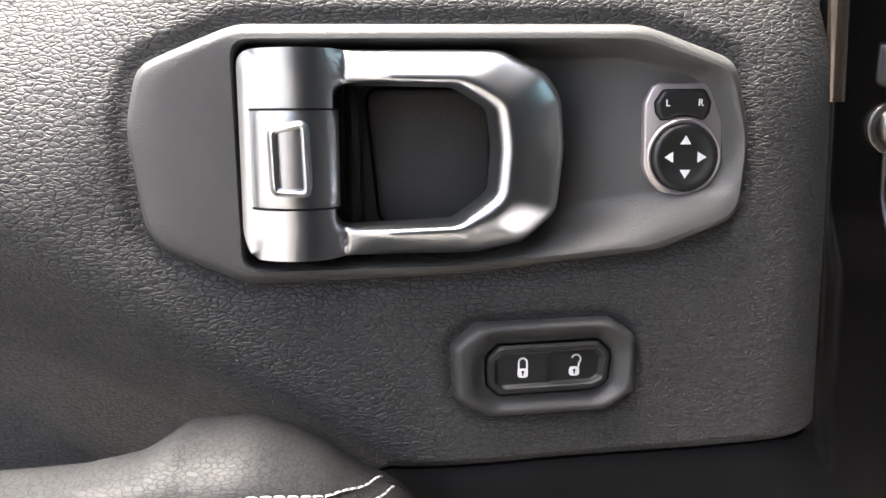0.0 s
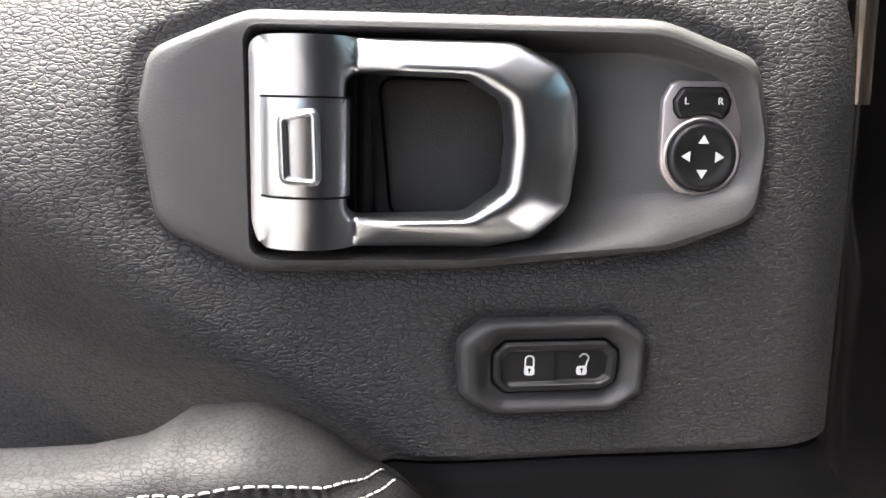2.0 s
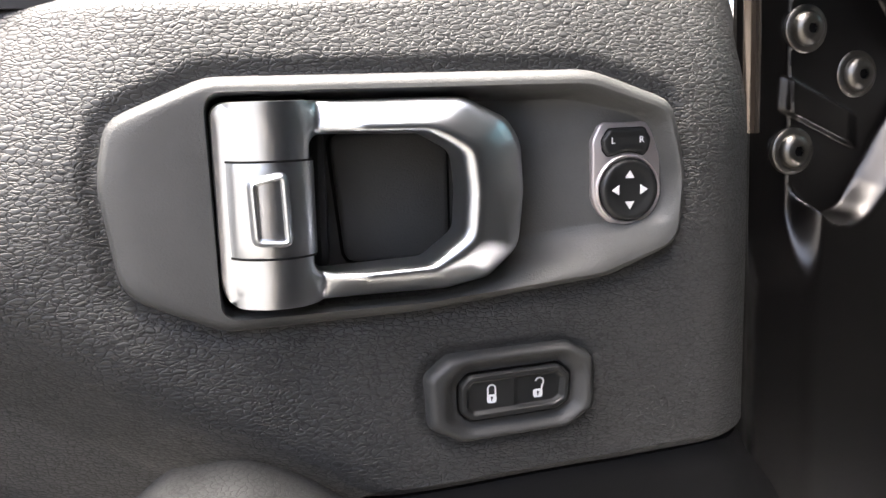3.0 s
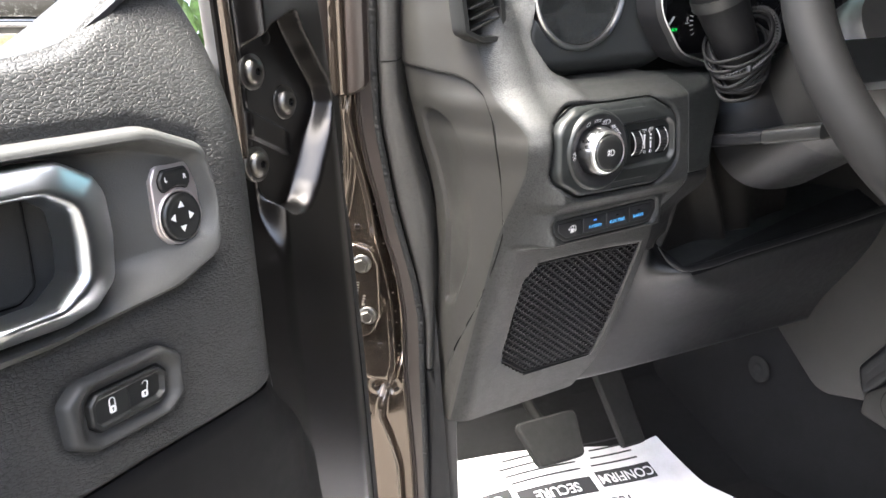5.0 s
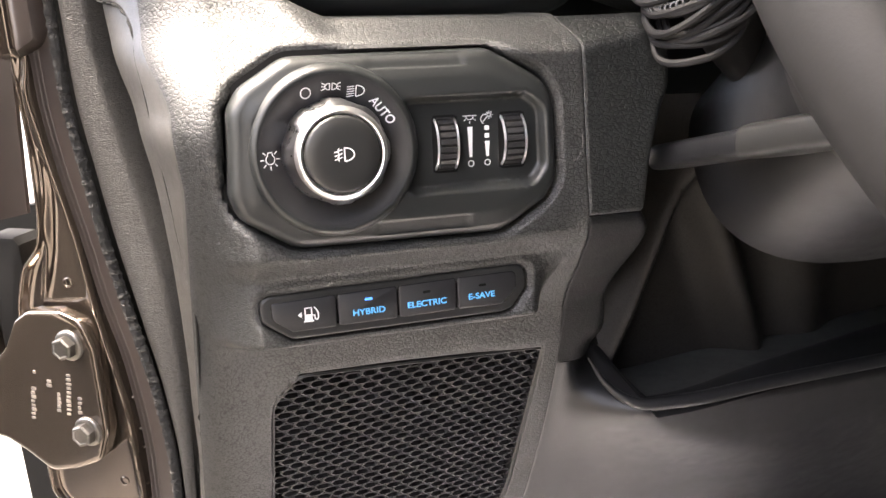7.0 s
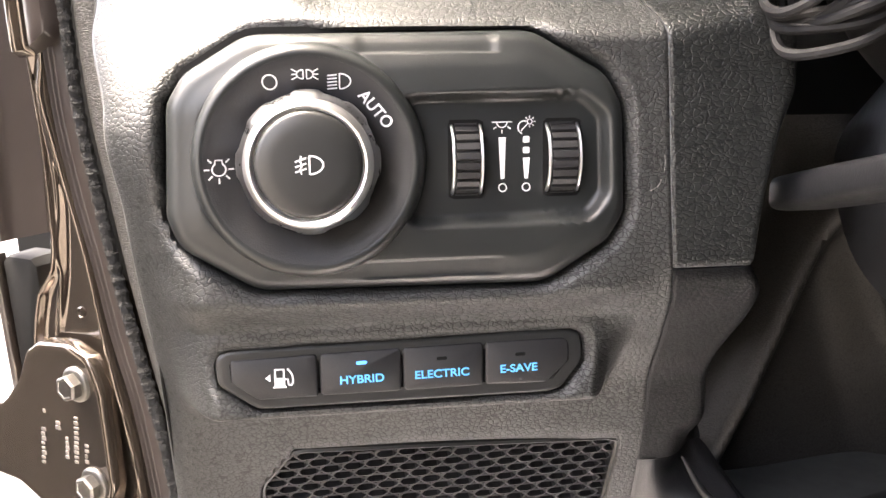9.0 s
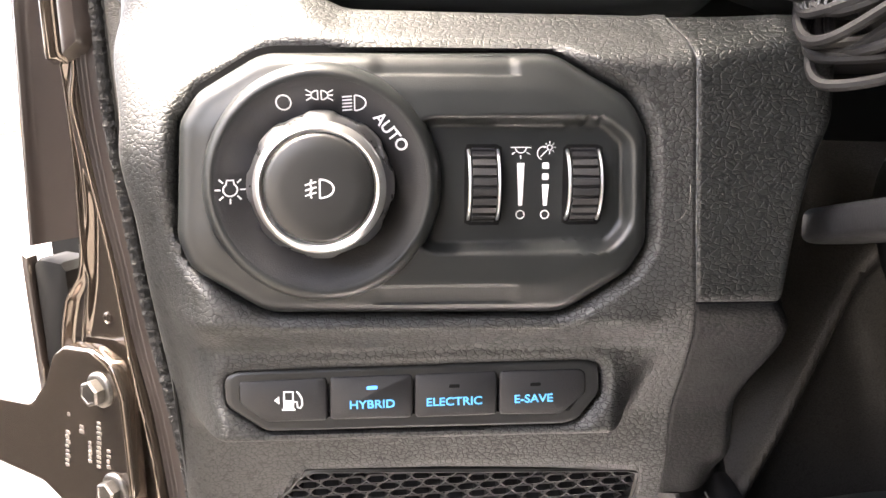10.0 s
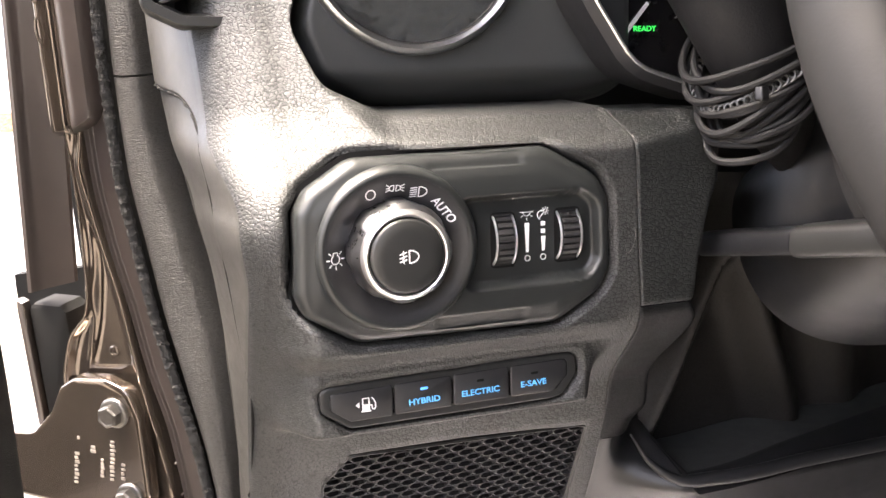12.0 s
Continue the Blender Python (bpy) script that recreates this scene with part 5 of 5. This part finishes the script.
# ---- column side of the dashboard ----
column_pad = thing("column_pad", DASH, "black grained leather pad beside the steering column", "trim")
rows = []
for v in np.linspace(-38.8, 53, 50):
    r = float(curve_at([-40, -14, 6, 23, 44, 53], [153, 157.5, 163, 169, 169, 168], v))
    l = float(seam_u(v)) + 0.5
    row = []
    for k in np.r_[np.linspace(0, 0.06, 6, endpoint=False), np.linspace(0.06, 1, 34)]:
        u = l + (r - l) * k
        row.append((u, v, float(front_w(np.array([min(u, 144)]), np.array([max(v, -40)]))[0]) - 0.5 * (1 - float(step(0, 0.9, u - l))) - 1.0 * (1 - float(step(0, 1.4, v + 38.8))) - 40 * float(step(0.75, 1, k)) ** 2))
    rows.append(row)
rows.append([(p[0], 54, p[2] - 50) for p in rows[-1]])
part("pad", *slab(rows, (0, 0, -3)), shaded_pad_leather, column_pad)

knee_bolster = thing("knee_bolster", DASH, "smooth black plastic knee panel under the steering column", "trim")


def lip_v(u):
    return curve_at([90, 150, 160, 170, 182, 200, 260, 375, 560], [-137, -137, -141, -155, -163, -163, -158, -150, -138], u)


def knee_bottom(u):
    return curve_at([80, 114, 300, 600], [-316, -322, -338, -362], u)


def knee_w(u, v, hollow=36.0):
    slope = -58.5 + 0.414 * (v + 98)
    s = np.clip((-34 - v) / 64, 0, 1)
    w = np.where(v > -98, -58.5 * (3 * s**2 - 2 * s**3) - 26.5 * (s**3 - s**2), slope)
    w = w + 36 * step(134, 186 + 150 * step(-165, -250, v), u) * step(-108, -162, v) * step(-340, -190, v)
    return w - hollow * step(140, 170, u) * step(-170, -140, v)


rows = []
for v in np.linspace(-137, -39.4, 40):
    l = float(seam_u(v)) + 0.5
    r = float(curve_at([-137, -113, -94, -69, -52, -39], [172, 171, 168, 167, 165, 157], v))
    us = np.r_[np.linspace(l, l + 4, 6, endpoint=False), np.linspace(l + 4, r, 44)]
    flush = front_w(np.minimum(us, l - 0.5), np.full(us.shape, v))
    away = step(4, 40, us - l)
    rows.append([(u, v, f * (1 - k) + float(knee_w(u, v, 36.0 * float(step(-115, -137, v)))) * k - 0.5 * (1 - float(step(0, 0.9, u - l))) - 1.0 * (1 - float(step(0, 1.4, -39.4 - v))) - 26 * float(step(r - 16, r, u)) ** 2 * float(step(-137, -120, v))) for u, f, k in zip(us, flush, away)])
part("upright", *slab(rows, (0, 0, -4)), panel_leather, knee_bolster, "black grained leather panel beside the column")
rows = []
for k in np.linspace(0, 1, 80):
    us = np.r_[np.linspace(0, 1, 60, endpoint=False), np.linspace(1, 4.3, 40)]
    row = []
    for q in us:
        ue = 92 + 108 * q
        b, t = float(knee_bottom(ue)), float(lip_v(ue))
        v = b + (t - b) * k
        l = float(seam_u(v)) + 0.5
        u = l + q * (200 - l) if q < 1 else ue
        w = float(knee_w(u, v)) - 0.5 * (1 - float(step(0, 0.9, u - l)))
        if u > 150:
            w -= 8 * (1 - float(step(0, 9, t - v))) * float(step(150, 175, u))
        w -= 30 * (1 - float(step(0, 20, v - b))) ** 2
        row.append((u, v, w))
    rows.append(row)
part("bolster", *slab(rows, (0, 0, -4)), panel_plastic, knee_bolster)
# the tray's paler plastic stands in for light that doesn't reach it
rows = []
for k in np.linspace(0, 1, 30):
    rows.append([(u, float(lip_v(u)) - 3 - 10 * k, (float(knee_w(u, float(lip_v(u)))) - 6) * (1 - k) - 330 * k) for u in np.linspace(172, 560, 40)])
part("tray_floor", *slab(rows, (0, -3, 0)), housing_plastic, knee_bolster, "dark floor of the open tray")
rows = []
for k in np.linspace(0, 1, 20):
    rows.append([(178 + 6 * k + 4 * float(step(-110, -165, v)), v, float(knee_w(165, v)) - 30 - 250 * k) for v in np.linspace(-166, 20, 30)])
part("tray_wall", *slab(rows, (-3, 0, 0)), housing_plastic, knee_bolster, "dark wall beside the tray")
lip = smooth_line([(154, -136, -72), (162, -151, -66), (176, -162, -58), (200, -163, -53), (260, -158, -46), (375, -150, -34), (520, -141, -26)], 70)
part("tray_lip", *tube(lip, np.r_[np.linspace(0.6, 4.2, 10), np.full(60, 4.2)], 12), panel_plastic, knee_bolster, "rounded lip of the tray")
rows = []
for v in np.linspace(-172, 10, 50):
    p1, p2, p3 = 226 + 0.44 * (v + 44), 254 - 0.36 * (v + 53), 318 - 0.15 * v
    rows.append([(u, v, -120 + 30 * math.exp(-(((u - p1) / 12) ** 2)) + 24 * math.exp(-(((u - p2) / 15) ** 2)) + 16 * math.exp(-(((u - p3) / 22) ** 2)) + 0.12 * min(0, v + 120)) for u in np.linspace(160, 430, 110)])
part("column_boot", *slab(rows, (0, 0, -2)), boot_leather, knee_bolster, "soft dark boot hanging in deep folds")
part("tray_back", *box(150, 620, -200, 120, -345, -330, 3), housing_plastic, knee_bolster, "dark rear of the tray")

# ---- vents and dials ----
vent_housing = thing("vent_housing", DASH, "smooth black housing of the round air vent", "trim")


def house_w(u, v):
    d = -inside(house_line, u, v)
    return -74 + 18 * step(52, 76, v) - 10 * (1 - step(0, 10, d))


part("housing", *field(house_line, house_w, 50, (50, 140), -110), housing_plastic, vent_housing)
round_vent = thing("round_vent", DASH @ pose(0.0295, 0.137, -0.056), "round air vent with a thin chrome ring", "air vent")
part("chrome_ring", *lathe([(55.5, -6), (55.3, 2), (54.2, 4.2), (52.4, 5), (50.4, 4.0), (49.4, 0)], 0, 0, 90), satin_chrome, round_vent, "bright ring of the vent")
part("throat", *lathe([(49.6, 2), (48, -4), (46, -16), (43, -24)], 0, 0, 80), soft_black, round_vent)
part("vane", *moved(lathe([(41, -10), (41, -4), (40, -2), (34, -1), (14, 0)], 0, 0, 80), -5, 4), grained("flap_grey", (0.085, 0.083, 0.081), 0.35, 1400.0, 0.00005), round_vent, "grey round closing flap")

side_vent = thing("side_vent", DASH, "small slatted demister vent at the dashboard end", "air vent")
sv = even(rounded([(-93.5, 105), (-78, 97.2), (-54, 96.6), (-50.5, 101), (-54, 150), (-98, 150)], 6, 5), 60)
part("vent_frame", *stack([at(inset(sv, -1), -78), at(inset(sv, -1), -60), at(sv, -58), at(inset(sv, 4), -58), at(inset(sv, 6), -66), at(inset(sv, 6.5), -90)], False, True), smooth_plastic, side_vent)
for k in range(4):
    part("slat", *moved(box(-19, 19, -1.2, 1.2, -6, 6, 0.8), -69, 113 + 9 * k, -66, 18), smooth_plastic, side_vent)

dials = thing("instrument_cluster", DASH, "instrument cluster in a chrome-edged hood with a green ready lamp", "instruments")
hood = even(rounded([(98, 210), (102, 112, 40), (128, 74, 30), (166, 62.5, 30), (430, 63, 20), (430, 210)], 20, 8), 140)
part("hood", *stack([at(inset(hood, -7), -50), at(inset(hood, -6), -26), at(inset(hood, -2), -22), at(inset(hood, 1), -26), at(inset(hood, 6), -74)], False, False), soft_black, dials)
part("hood_edge", *tube(at(inset(hood, -1.2), -22.5), 1.1, 8, True), bright_chrome, dials, "thin bright edge")
part("face", *plate(inset(hood, 5), [(0, -66), (0, -60)]), grained("dial_face", (0.006, 0.006, 0.007), 0.25, 300.0, 0.00002), dials, "dark glossy dial face")
letters("READY", 2.75, 153.5, 92.5, -59.6, green_light, dials, 0, "ready_lettering", 1.1)
part("needle", *plate(np.array([(139.2, 89), (141.2, 88), (155.5, 105), (154.2, 106)]), [(0, -59.8), (0, -58.5)]), white_print, dials, flat=True)
for a in np.linspace(205, 125, 9):
    c, q = math.cos(radians(a)), math.sin(radians(a))
    part("tick", *stroke([(206 + 24 * c, 98 + 24 * q), (206 + 29 * c, 98 + 29 * q)], 1.0, -59.8, 0.4), white_print, dials, flat=True)
gauge_mark = join(stroke([(0, -2), (0, 3)], 1.1, -59.8, 0.4), stroke([(-3, -3.4), (-1.4, -2.6), (0, -3.4), (1.4, -2.6), (3, -3.4)], 0.7, -59.8, 0.4), stroke([(0.6, 1), (2, 1)], 0.7, -59.8, 0.4), stroke([(0.6, 2.6), (2, 2.6)], 0.7, -59.8, 0.4))
part("temperature_symbol", *moved(gauge_mark, 174, 101), white_print, dials, flat=True)

# ---- steering column ----
column = thing("steering_column", Matrix.Translation((0.672, 0.60, 1.205)), "black plastic steering column shroud", "steering column")
rows = []
for k in np.linspace(0, 1, 24):
    c = np.array((0, -190 * k, 85 * k))
    a = np.linspace(0, 2 * math.pi, 60, endpoint=False)
    rw, rh = 82 + 6 * k, 64 + 2 * k
    x, y = np.sign(np.cos(a)) * np.abs(np.cos(a)) ** 0.8 * rw, np.sign(np.sin(a)) * np.abs(np.sin(a)) ** 0.8 * rh
    e = 1 - 0.1 * float(step(0.93, 1, k))
    rows.append([(c[0] + xx * e, c[1] + 0.40 * yy, c[2] + 0.9 * yy * e) for xx, yy in zip(x, y)])
part("shroud", *stack(rows[11:], False, True), side_plastic, column, "smooth front half of the shroud")
sleeve = [[(p[0] * 0.965, p[1] + 2, (p[2] - 85 * k) * 0.965 + 85 * k) for p in r] for r, k in zip(rows[:12], np.linspace(0, 1, 24)[:12])]
part("sleeve", *stack(sleeve, False, False), panel_plastic, column, "darker rear sleeve of the shroud")

lever_thing = thing("column_lever", DASH, "flat black plastic lever reaching towards the driver", "lever")


def bar(k0, k1, grow, ends):
    rings = []
    for q in np.linspace(0, 1, 22):
        k = k0 + (k1 - k0) * q
        e = math.sqrt(max(0.0, 1 - max(0.0, (abs(2 * q - 1) - 1 + ends) / ends) ** 4)) * 0.35 + 0.65
        width, high = (15 + 6 * math.sin(math.pi * min(1, k * 1.1)) + grow) * e, (7.0 - 0.6 * k + grow * 0.8) * e
        a = np.linspace(0, 2 * math.pi, 32, endpoint=False)
        x, y = np.sign(np.cos(a)) * np.abs(np.cos(a)) ** 0.45 * width, np.sign(np.sin(a)) * np.abs(np.sin(a)) ** 0.45 * high
        rings.append(np.column_stack([180 + 5 * k + x, -18 + 25 * k + y, np.full(32, -30 + 137 * k)]))
    return stack(rings, True, True)


part("stem", *bar(0, 0.58, -0.4, 0.02), panel_plastic, lever_thing, "matt black stem")
part("paddle", *bar(0.55, 1.0, 1.4, 0.14), smooth_plastic, lever_thing, "glossier black grip")

STALK = Matrix.Translation((0.556, 0.522, 1.287))
turn_stalk = thing("turn_signal_stalk", STALK, "thick black turn signal stalk reaching up from the column", "lever")
part("stalk", *tube(smooth_line([(62, 50, -40), (30, 26, -18), (6, 6, 6), (-12, 0, 34), (-30, -4, 66), (-48, -8, 100)], 20), np.r_[np.linspace(12, 18, 8), np.linspace(19, 25, 8), 26, 26, 25, 20], 28), cable_black, turn_stalk)

part("collar", *tube(np.array([(-24.5, -3, 55), (-29, -4, 64)]), 26.4, 32), smooth_plastic, turn_stalk, "smooth turning collar")
cable = thing("cable_bundle", STALK, "coil of thin black cable hung over the stalk", "cable")
random.seed(11)


def hung_loop(k, n=90):
    """One turn of the coil: low towards the driver, high behind the stalk."""
    ru, rv = 31.5 - 1.1 * k + random.uniform(-1.5, 1.5), 23 - 0.6 * k + random.uniform(-2, 2)
    zc, sag, lean = 21 - 3.5 * k + random.uniform(-2, 2), random.uniform(19, 24), random.uniform(3, 16)
    ph, off = random.uniform(-0.5, 0.5), random.uniform(-3, 4)
    a = np.linspace(0, 2 * math.pi, n, endpoint=False)
    x, y = ru * np.cos(a) + off, rv * np.sin(a)
    z = zc + sag * np.sin(a) + lean * np.cos(a + ph) + 1.6 * np.sin(3 * a + 3 * ph)
    return np.column_stack([1 + 0.8 * x + 0.6 * y, 0 - 0.6 * x + 0.8 * y, z])


for k in range(11):
    part("loop", *tube(hung_loop(k), 1.75, 8, True), cable_black, cable)
ring = hung_loop(0.8, 900)
turn = np.linspace(0, 2 * math.pi * 64, 900, endpoint=False)
part("coiled_loop", *tube(ring + np.column_stack([2.3 * np.cos(turn) * 0.8, -2.3 * np.cos(turn) * 0.6, 2.3 * np.sin(turn)]), 0.75, 6, True), smooth_plastic, cable, "springy coiled stretch of cable")
part("cable_tie", *moved(box(-3, 3, -2, 2, -3, 3, 0.8), -12, -24, -8, 30), panel_plastic, cable, "small grey cable tie")

# ---- steering wheel ----
WHEEL = Matrix.Translation((0.700, 0.386, 1.278)) @ Euler((radians(64.5), 0, 0)).to_matrix().to_4x4()
wheel = thing("steering_wheel", WHEEL, "black leather steering wheel", "steering wheel")
a = np.linspace(0, 2 * math.pi, 120, endpoint=False)
rings = []
for t in a:
    b = np.linspace(0, 2 * math.pi, 28, endpoint=False)
    rr = 190 + 19 * np.cos(b)
    rings.append(np.column_stack([rr * math.cos(t), rr * math.sin(t), 20 * np.sin(b)]))
rings.append(rings[0])
part("rim", *stack(rings, False, False), wheel_leather, wheel, "smooth black leather rim")
part("hub", *plate(even(rounded([(-70, -60), (70, -60), (85, 30), (50, 62), (-50, 62), (-85, 30)], 24, 6), 80), [(14, -60), (0, -40), (0, -8), (6, 2), (16, 6)]), soft_black, wheel)
for s in (-1, 1):
    part("spoke", *box(min(s * 75, s * 175), max(s * 75, s * 175), -18, 24, -22, -4, 4), satin_chrome, wheel, "silver spoke")
part("spoke", *box(-22, 22, -176, -50, -22, -6, 4), soft_black, wheel)

# ---- footwell ----
footwell = thing("footwell", Matrix.Identity(4), "dark carpeted driver's footwell", "car interior")
metres("floor_carpet", [(0.30, 0.2, 0.605), (1.0, 0.2, 0.605), (1.0, 0.92, 0.605), (0.30, 0.92, 0.605), (0.30, 1.15, 0.73), (1.0, 1.15, 0.73), (1.0, 1.28, 1.1), (0.30, 1.28, 1.1)], [(0, 1, 2, 3), (3, 2, 5, 4), (4, 5, 6, 7)], carpet, footwell, "black carpet")
metres("tunnel_carpet", [(0.955, 0.2, 0.60), (0.955, 1.3, 0.60), (0.945, 1.3, 1.1), (0.945, 0.2, 1.1)], [(0, 1, 2, 3)], carpet, footwell)
metres("left_wall", [(0.31, 0.72, 0.60), (0.31, 1.3, 0.60), (0.31, 1.3, 1.1), (0.31, 0.72, 1.1)], [(0, 1, 2, 3)], carpet, footwell)
disc = part("carpet_fixing", *lathe([(22, 0), (21, 2), (14, 3), (10, 2.4), (8, 3.6), (5, 3)], 0, 0, 40), rubber, footwell, "round plastic carpet fixing")
disc.matrix_local = frame_of((0.944, 0.885, 0.808), (0, -1, 0), (0, 0, 1))

floor_mat = thing("paper_floor_mat", Matrix.Identity(4), "white printed paper floor mat", "floor mat")


def mat_z(x, y):
    x, y = np.asarray(x, float), np.asarray(y, float)
    rise = np.clip(y - 900, 0, None)
    return 616 + 0.5 * rise**2 / (rise + 30) + 3.5 * np.sin(x / 55) * np.sin(y / 90) + 14 * step(800, 850, x)


rows = []
for t in np.linspace(0, 1, 50):
    row = []
    for q in np.linspace(0, 1, 36):
        x = 400 + 440 * q + 12 * math.sin(3 * t)
        y = 350 + t * (745 - 75 * q**1.5)
        row.append((x, y, float(mat_z(x, y))))
    rows.append(row)
part("sheet", *slab(rows, (0, 0, -0.8)), paper, floor_mat)


def on_mat(x, y):
    return mat_z(x, y) + 1.0


def mat_box(x, y, wide, high, turn):
    """A printed black box laid on the mat."""
    g = [[(-wide / 2 + wide * i / 12, -high / 2 + high * j / 3, 0.0) for i in range(13)] for j in range(4)]
    v, f = moved(sheet(g), x, y, 0, turn)
    return [(p[0], p[1], float(on_mat(p[0], p[1]))) for p in v], f


for word, x, y, wide in (("SECURE", 618, 985, 132), ("CONFIRM", 748, 982, 104), ("C", 520, 1000, 46)):
    part("printed_box", *mat_box(x, y, wide, 30, 176), ink, floor_mat, "black printed box", flat=True)
    letters(word, 17, x, y, 0.4, paper, floor_mat, 176, "lettering", 0.95, 0.12, on_mat)
letters("FLOOR MAT SA", 17, 650, 945, 0.2, ink, floor_mat, 176, "lettering", 0.9, 0.12, on_mat)
random.seed(9)
for x0, x1, y0 in ((545, 680, 1016), (700, 790, 1010)):
    for k in range(4):
        y = y0 + 14 * k
        cut = random.uniform(0, 18)
        part("printed_line", *mat_box((x0 + x1) / 2 + cut / 2, y, x1 - x0 - cut, 3.2, 177), ink, floor_mat, flat=True)

brake = thing("brake_pedal", Matrix.Translation((0.56, 0.90, 0.78)) @ Euler((radians(55), 0, 0)).to_matrix().to_4x4(), "black ribbed rubber brake pedal", "pedal")
part("pad", *plate(even(rounded([(-52, 34), (52, 34), (40, -34), (-36, -34)], 10, 5), 60), [(3, -8), (0, -5), (0, 3), (3, 6)]), rubber, brake)
part("arm", *tube([(0, 10, -6), (0, 60, -30), (10, 160, -60)], 8, 10), gap_black, brake)
gas = thing("accelerator_pedal", Matrix.Translation((0.74, 0.98, 0.76)) @ Euler((radians(58), 0, 0)).to_matrix().to_4x4(), "narrow black accelerator pedal", "pedal")
part("pad", *plate(even(rounded([(-26, 70), (26, 70), (22, -60), (-22, -60)], 6, 5), 60), [(3, -8), (0, -5), (0, 3), (3, 6)]), rubber, gas)

console = thing("centre_console", frame_of((0.93, 0.7, 0.85), (0, -1, 0), (0, 0, 1)), "grey plastic side of the centre console with a round cap", "console")
flank = even(rounded([(-150, 58, 4), (-136, 42, 10), (-69, -33, 14), (-47, -42, 14), (24, -33, 4), (350, -33, 4), (350, 350, 4), (-150, 350, 4)], 8, 6), 160)
part("side_panel", *plate(flank, [(0, -40), (0, -3), (1.2, -0.8), (4, 0)]), side_plastic, console, "smooth grey side panel")
fold = even(rounded([(20, -28, 6), (12, 14, 12), (104, 106, 10), (260, 250, 6), (300, 220, 6), (78, 24, 14)], 8, 6), 120)
part("folded_edge", *plate(fold, [(0, -4), (0, 2), (2, 5), (7, 7), (14, 5)]), panel_plastic, console, "dark folded edge of the panel")
hatch = even(rounded([(18, -50, 4), (26, -18, 14), (68, 8, 18), (150, 4, 10), (350, -20, 4), (350, -150, 4), (104, -74, 8)], 8, 6), 140)
lid = part("lower_hatch", *plate(hatch, [(0, -8), (0, 5), (1, 7), (3, 8)]), side_plastic, console, "lower cover of the console")
part("round_cap", *lathe([(25, 7), (24.6, 8.6), (23.8, 9), (12, 9.2)], 77, -26, 48), side_plastic, lid, "flush round cap")
part("cap_groove", *lathe([(26, 8.2), (25.2, 8.3)], 77, -26, 48), gap_black, lid)

stack_thing = thing("centre_stack", DASH @ pose(0, 0, -0.1), "controls in the middle of the dashboard in a silver frame", "control panel")
stack_line = even(rounded([(575, 113, 20), (632, 34, 14), (760, 28, 14), (820, 100, 14), (810, 190, 6), (560, 190, 6)], 10, 6), 120)
part("silver_rim", *stack([at(stack_line, -20), at(stack_line, 2), at(inset(stack_line, 2), 5), at(inset(stack_line, 5), 3), at(inset(stack_line, 7), -6)], False, False), satin_chrome, stack_thing, "bright silver frame")
part("panel", *plate(inset(stack_line, 6), [(0, -22), (0, -6)]), smooth_plastic, stack_thing, "dark control panel")
for u0, v0 in ((604, 68), (656, 62), (604, 104), (656, 98), (640, 38)):
    part("control_button", *plate(even(rounded([(u0, v0), (u0 + 46, v0 - 2), (u0 + 44, v0 + 26), (u0 - 6, v0 + 28)], 5, 4), 40), [(0, -8), (0, -3.5), (1.5, -2)]), side_plastic, stack_thing, "grey push-button")
part("lower_trim", *plate(even(rounded([(640, 20), (860, 20), (860, -140), (700, -140), (646, -20)], 8, 5), 60), [(0, -40), (0, -12), (3, -8), (8, -6)]), strip_leather, stack_thing, "padded trim below the controls")

# ---- unseen closed body round the cabin, added to block light ----
shell = thing("car_shell", Matrix.Identity(4), "unseen plain body shell added to keep light out of the cabin", "car body", kind="structure")


def block(name, x0, x1, y0, y1, z0, z1, mat, parent):
    v = [(x, y, z) for x in (x0, x1) for y in (y0, y1) for z in (z0, z1)]
    f = [(0, 1, 3, 2), (4, 6, 7, 5), (0, 4, 5, 1), (2, 3, 7, 6), (0, 2, 6, 4), (1, 5, 7, 3)]
    return metres(name, v, f, mat, parent)


block("roof", 0.24, 1.80, -1.4, 0.75, 1.86, 1.90, panel_plastic, shell)
# closed without windows, to cut the fill light from the right
block("far_side", 1.74, 1.80, -1.4, 1.3, 0.4, 1.86, panel_plastic, shell)
block("firewall", 0.30, 1.80, 1.28, 1.34, 0.4, 1.38, panel_plastic, shell)
block("underbody", 0.26, 1.80, -1.4, 1.3, 0.52, 0.58, panel_plastic, shell)
# added screen across the cabin that darkens the dashboard and footwell
block("rear_light_block", 0.30, 1.80, -0.50, -0.44, 0.4, 1.86, panel_plastic, shell)
block("dash_top", 0.34, 1.74, 0.62, 1.30, 1.385, 1.40, soft_black, shell)
metres("windscreen", [(0.3, 1.28, 1.40), (1.74, 1.28, 1.40), (1.74, 0.76, 1.86), (0.3, 0.76, 1.86), (0.3, 1.285, 1.405), (1.74, 1.285, 1.405), (1.74, 0.765, 1.865), (0.3, 0.765, 1.865)], [(0, 1, 2, 3), (7, 6, 5, 4), (0, 4, 5, 1), (1, 5, 6, 2), (2, 6, 7, 3), (3, 7, 4, 0)], tinted_glass, shell)
block("rear_side", 0.24, 0.30, -1.4, -0.38, 0.4, 1.86, bronze_paint, shell)
block("bonnet", 0.2, 1.85, 1.34, 2.4, 0.4, 1.2, bronze_paint, shell)
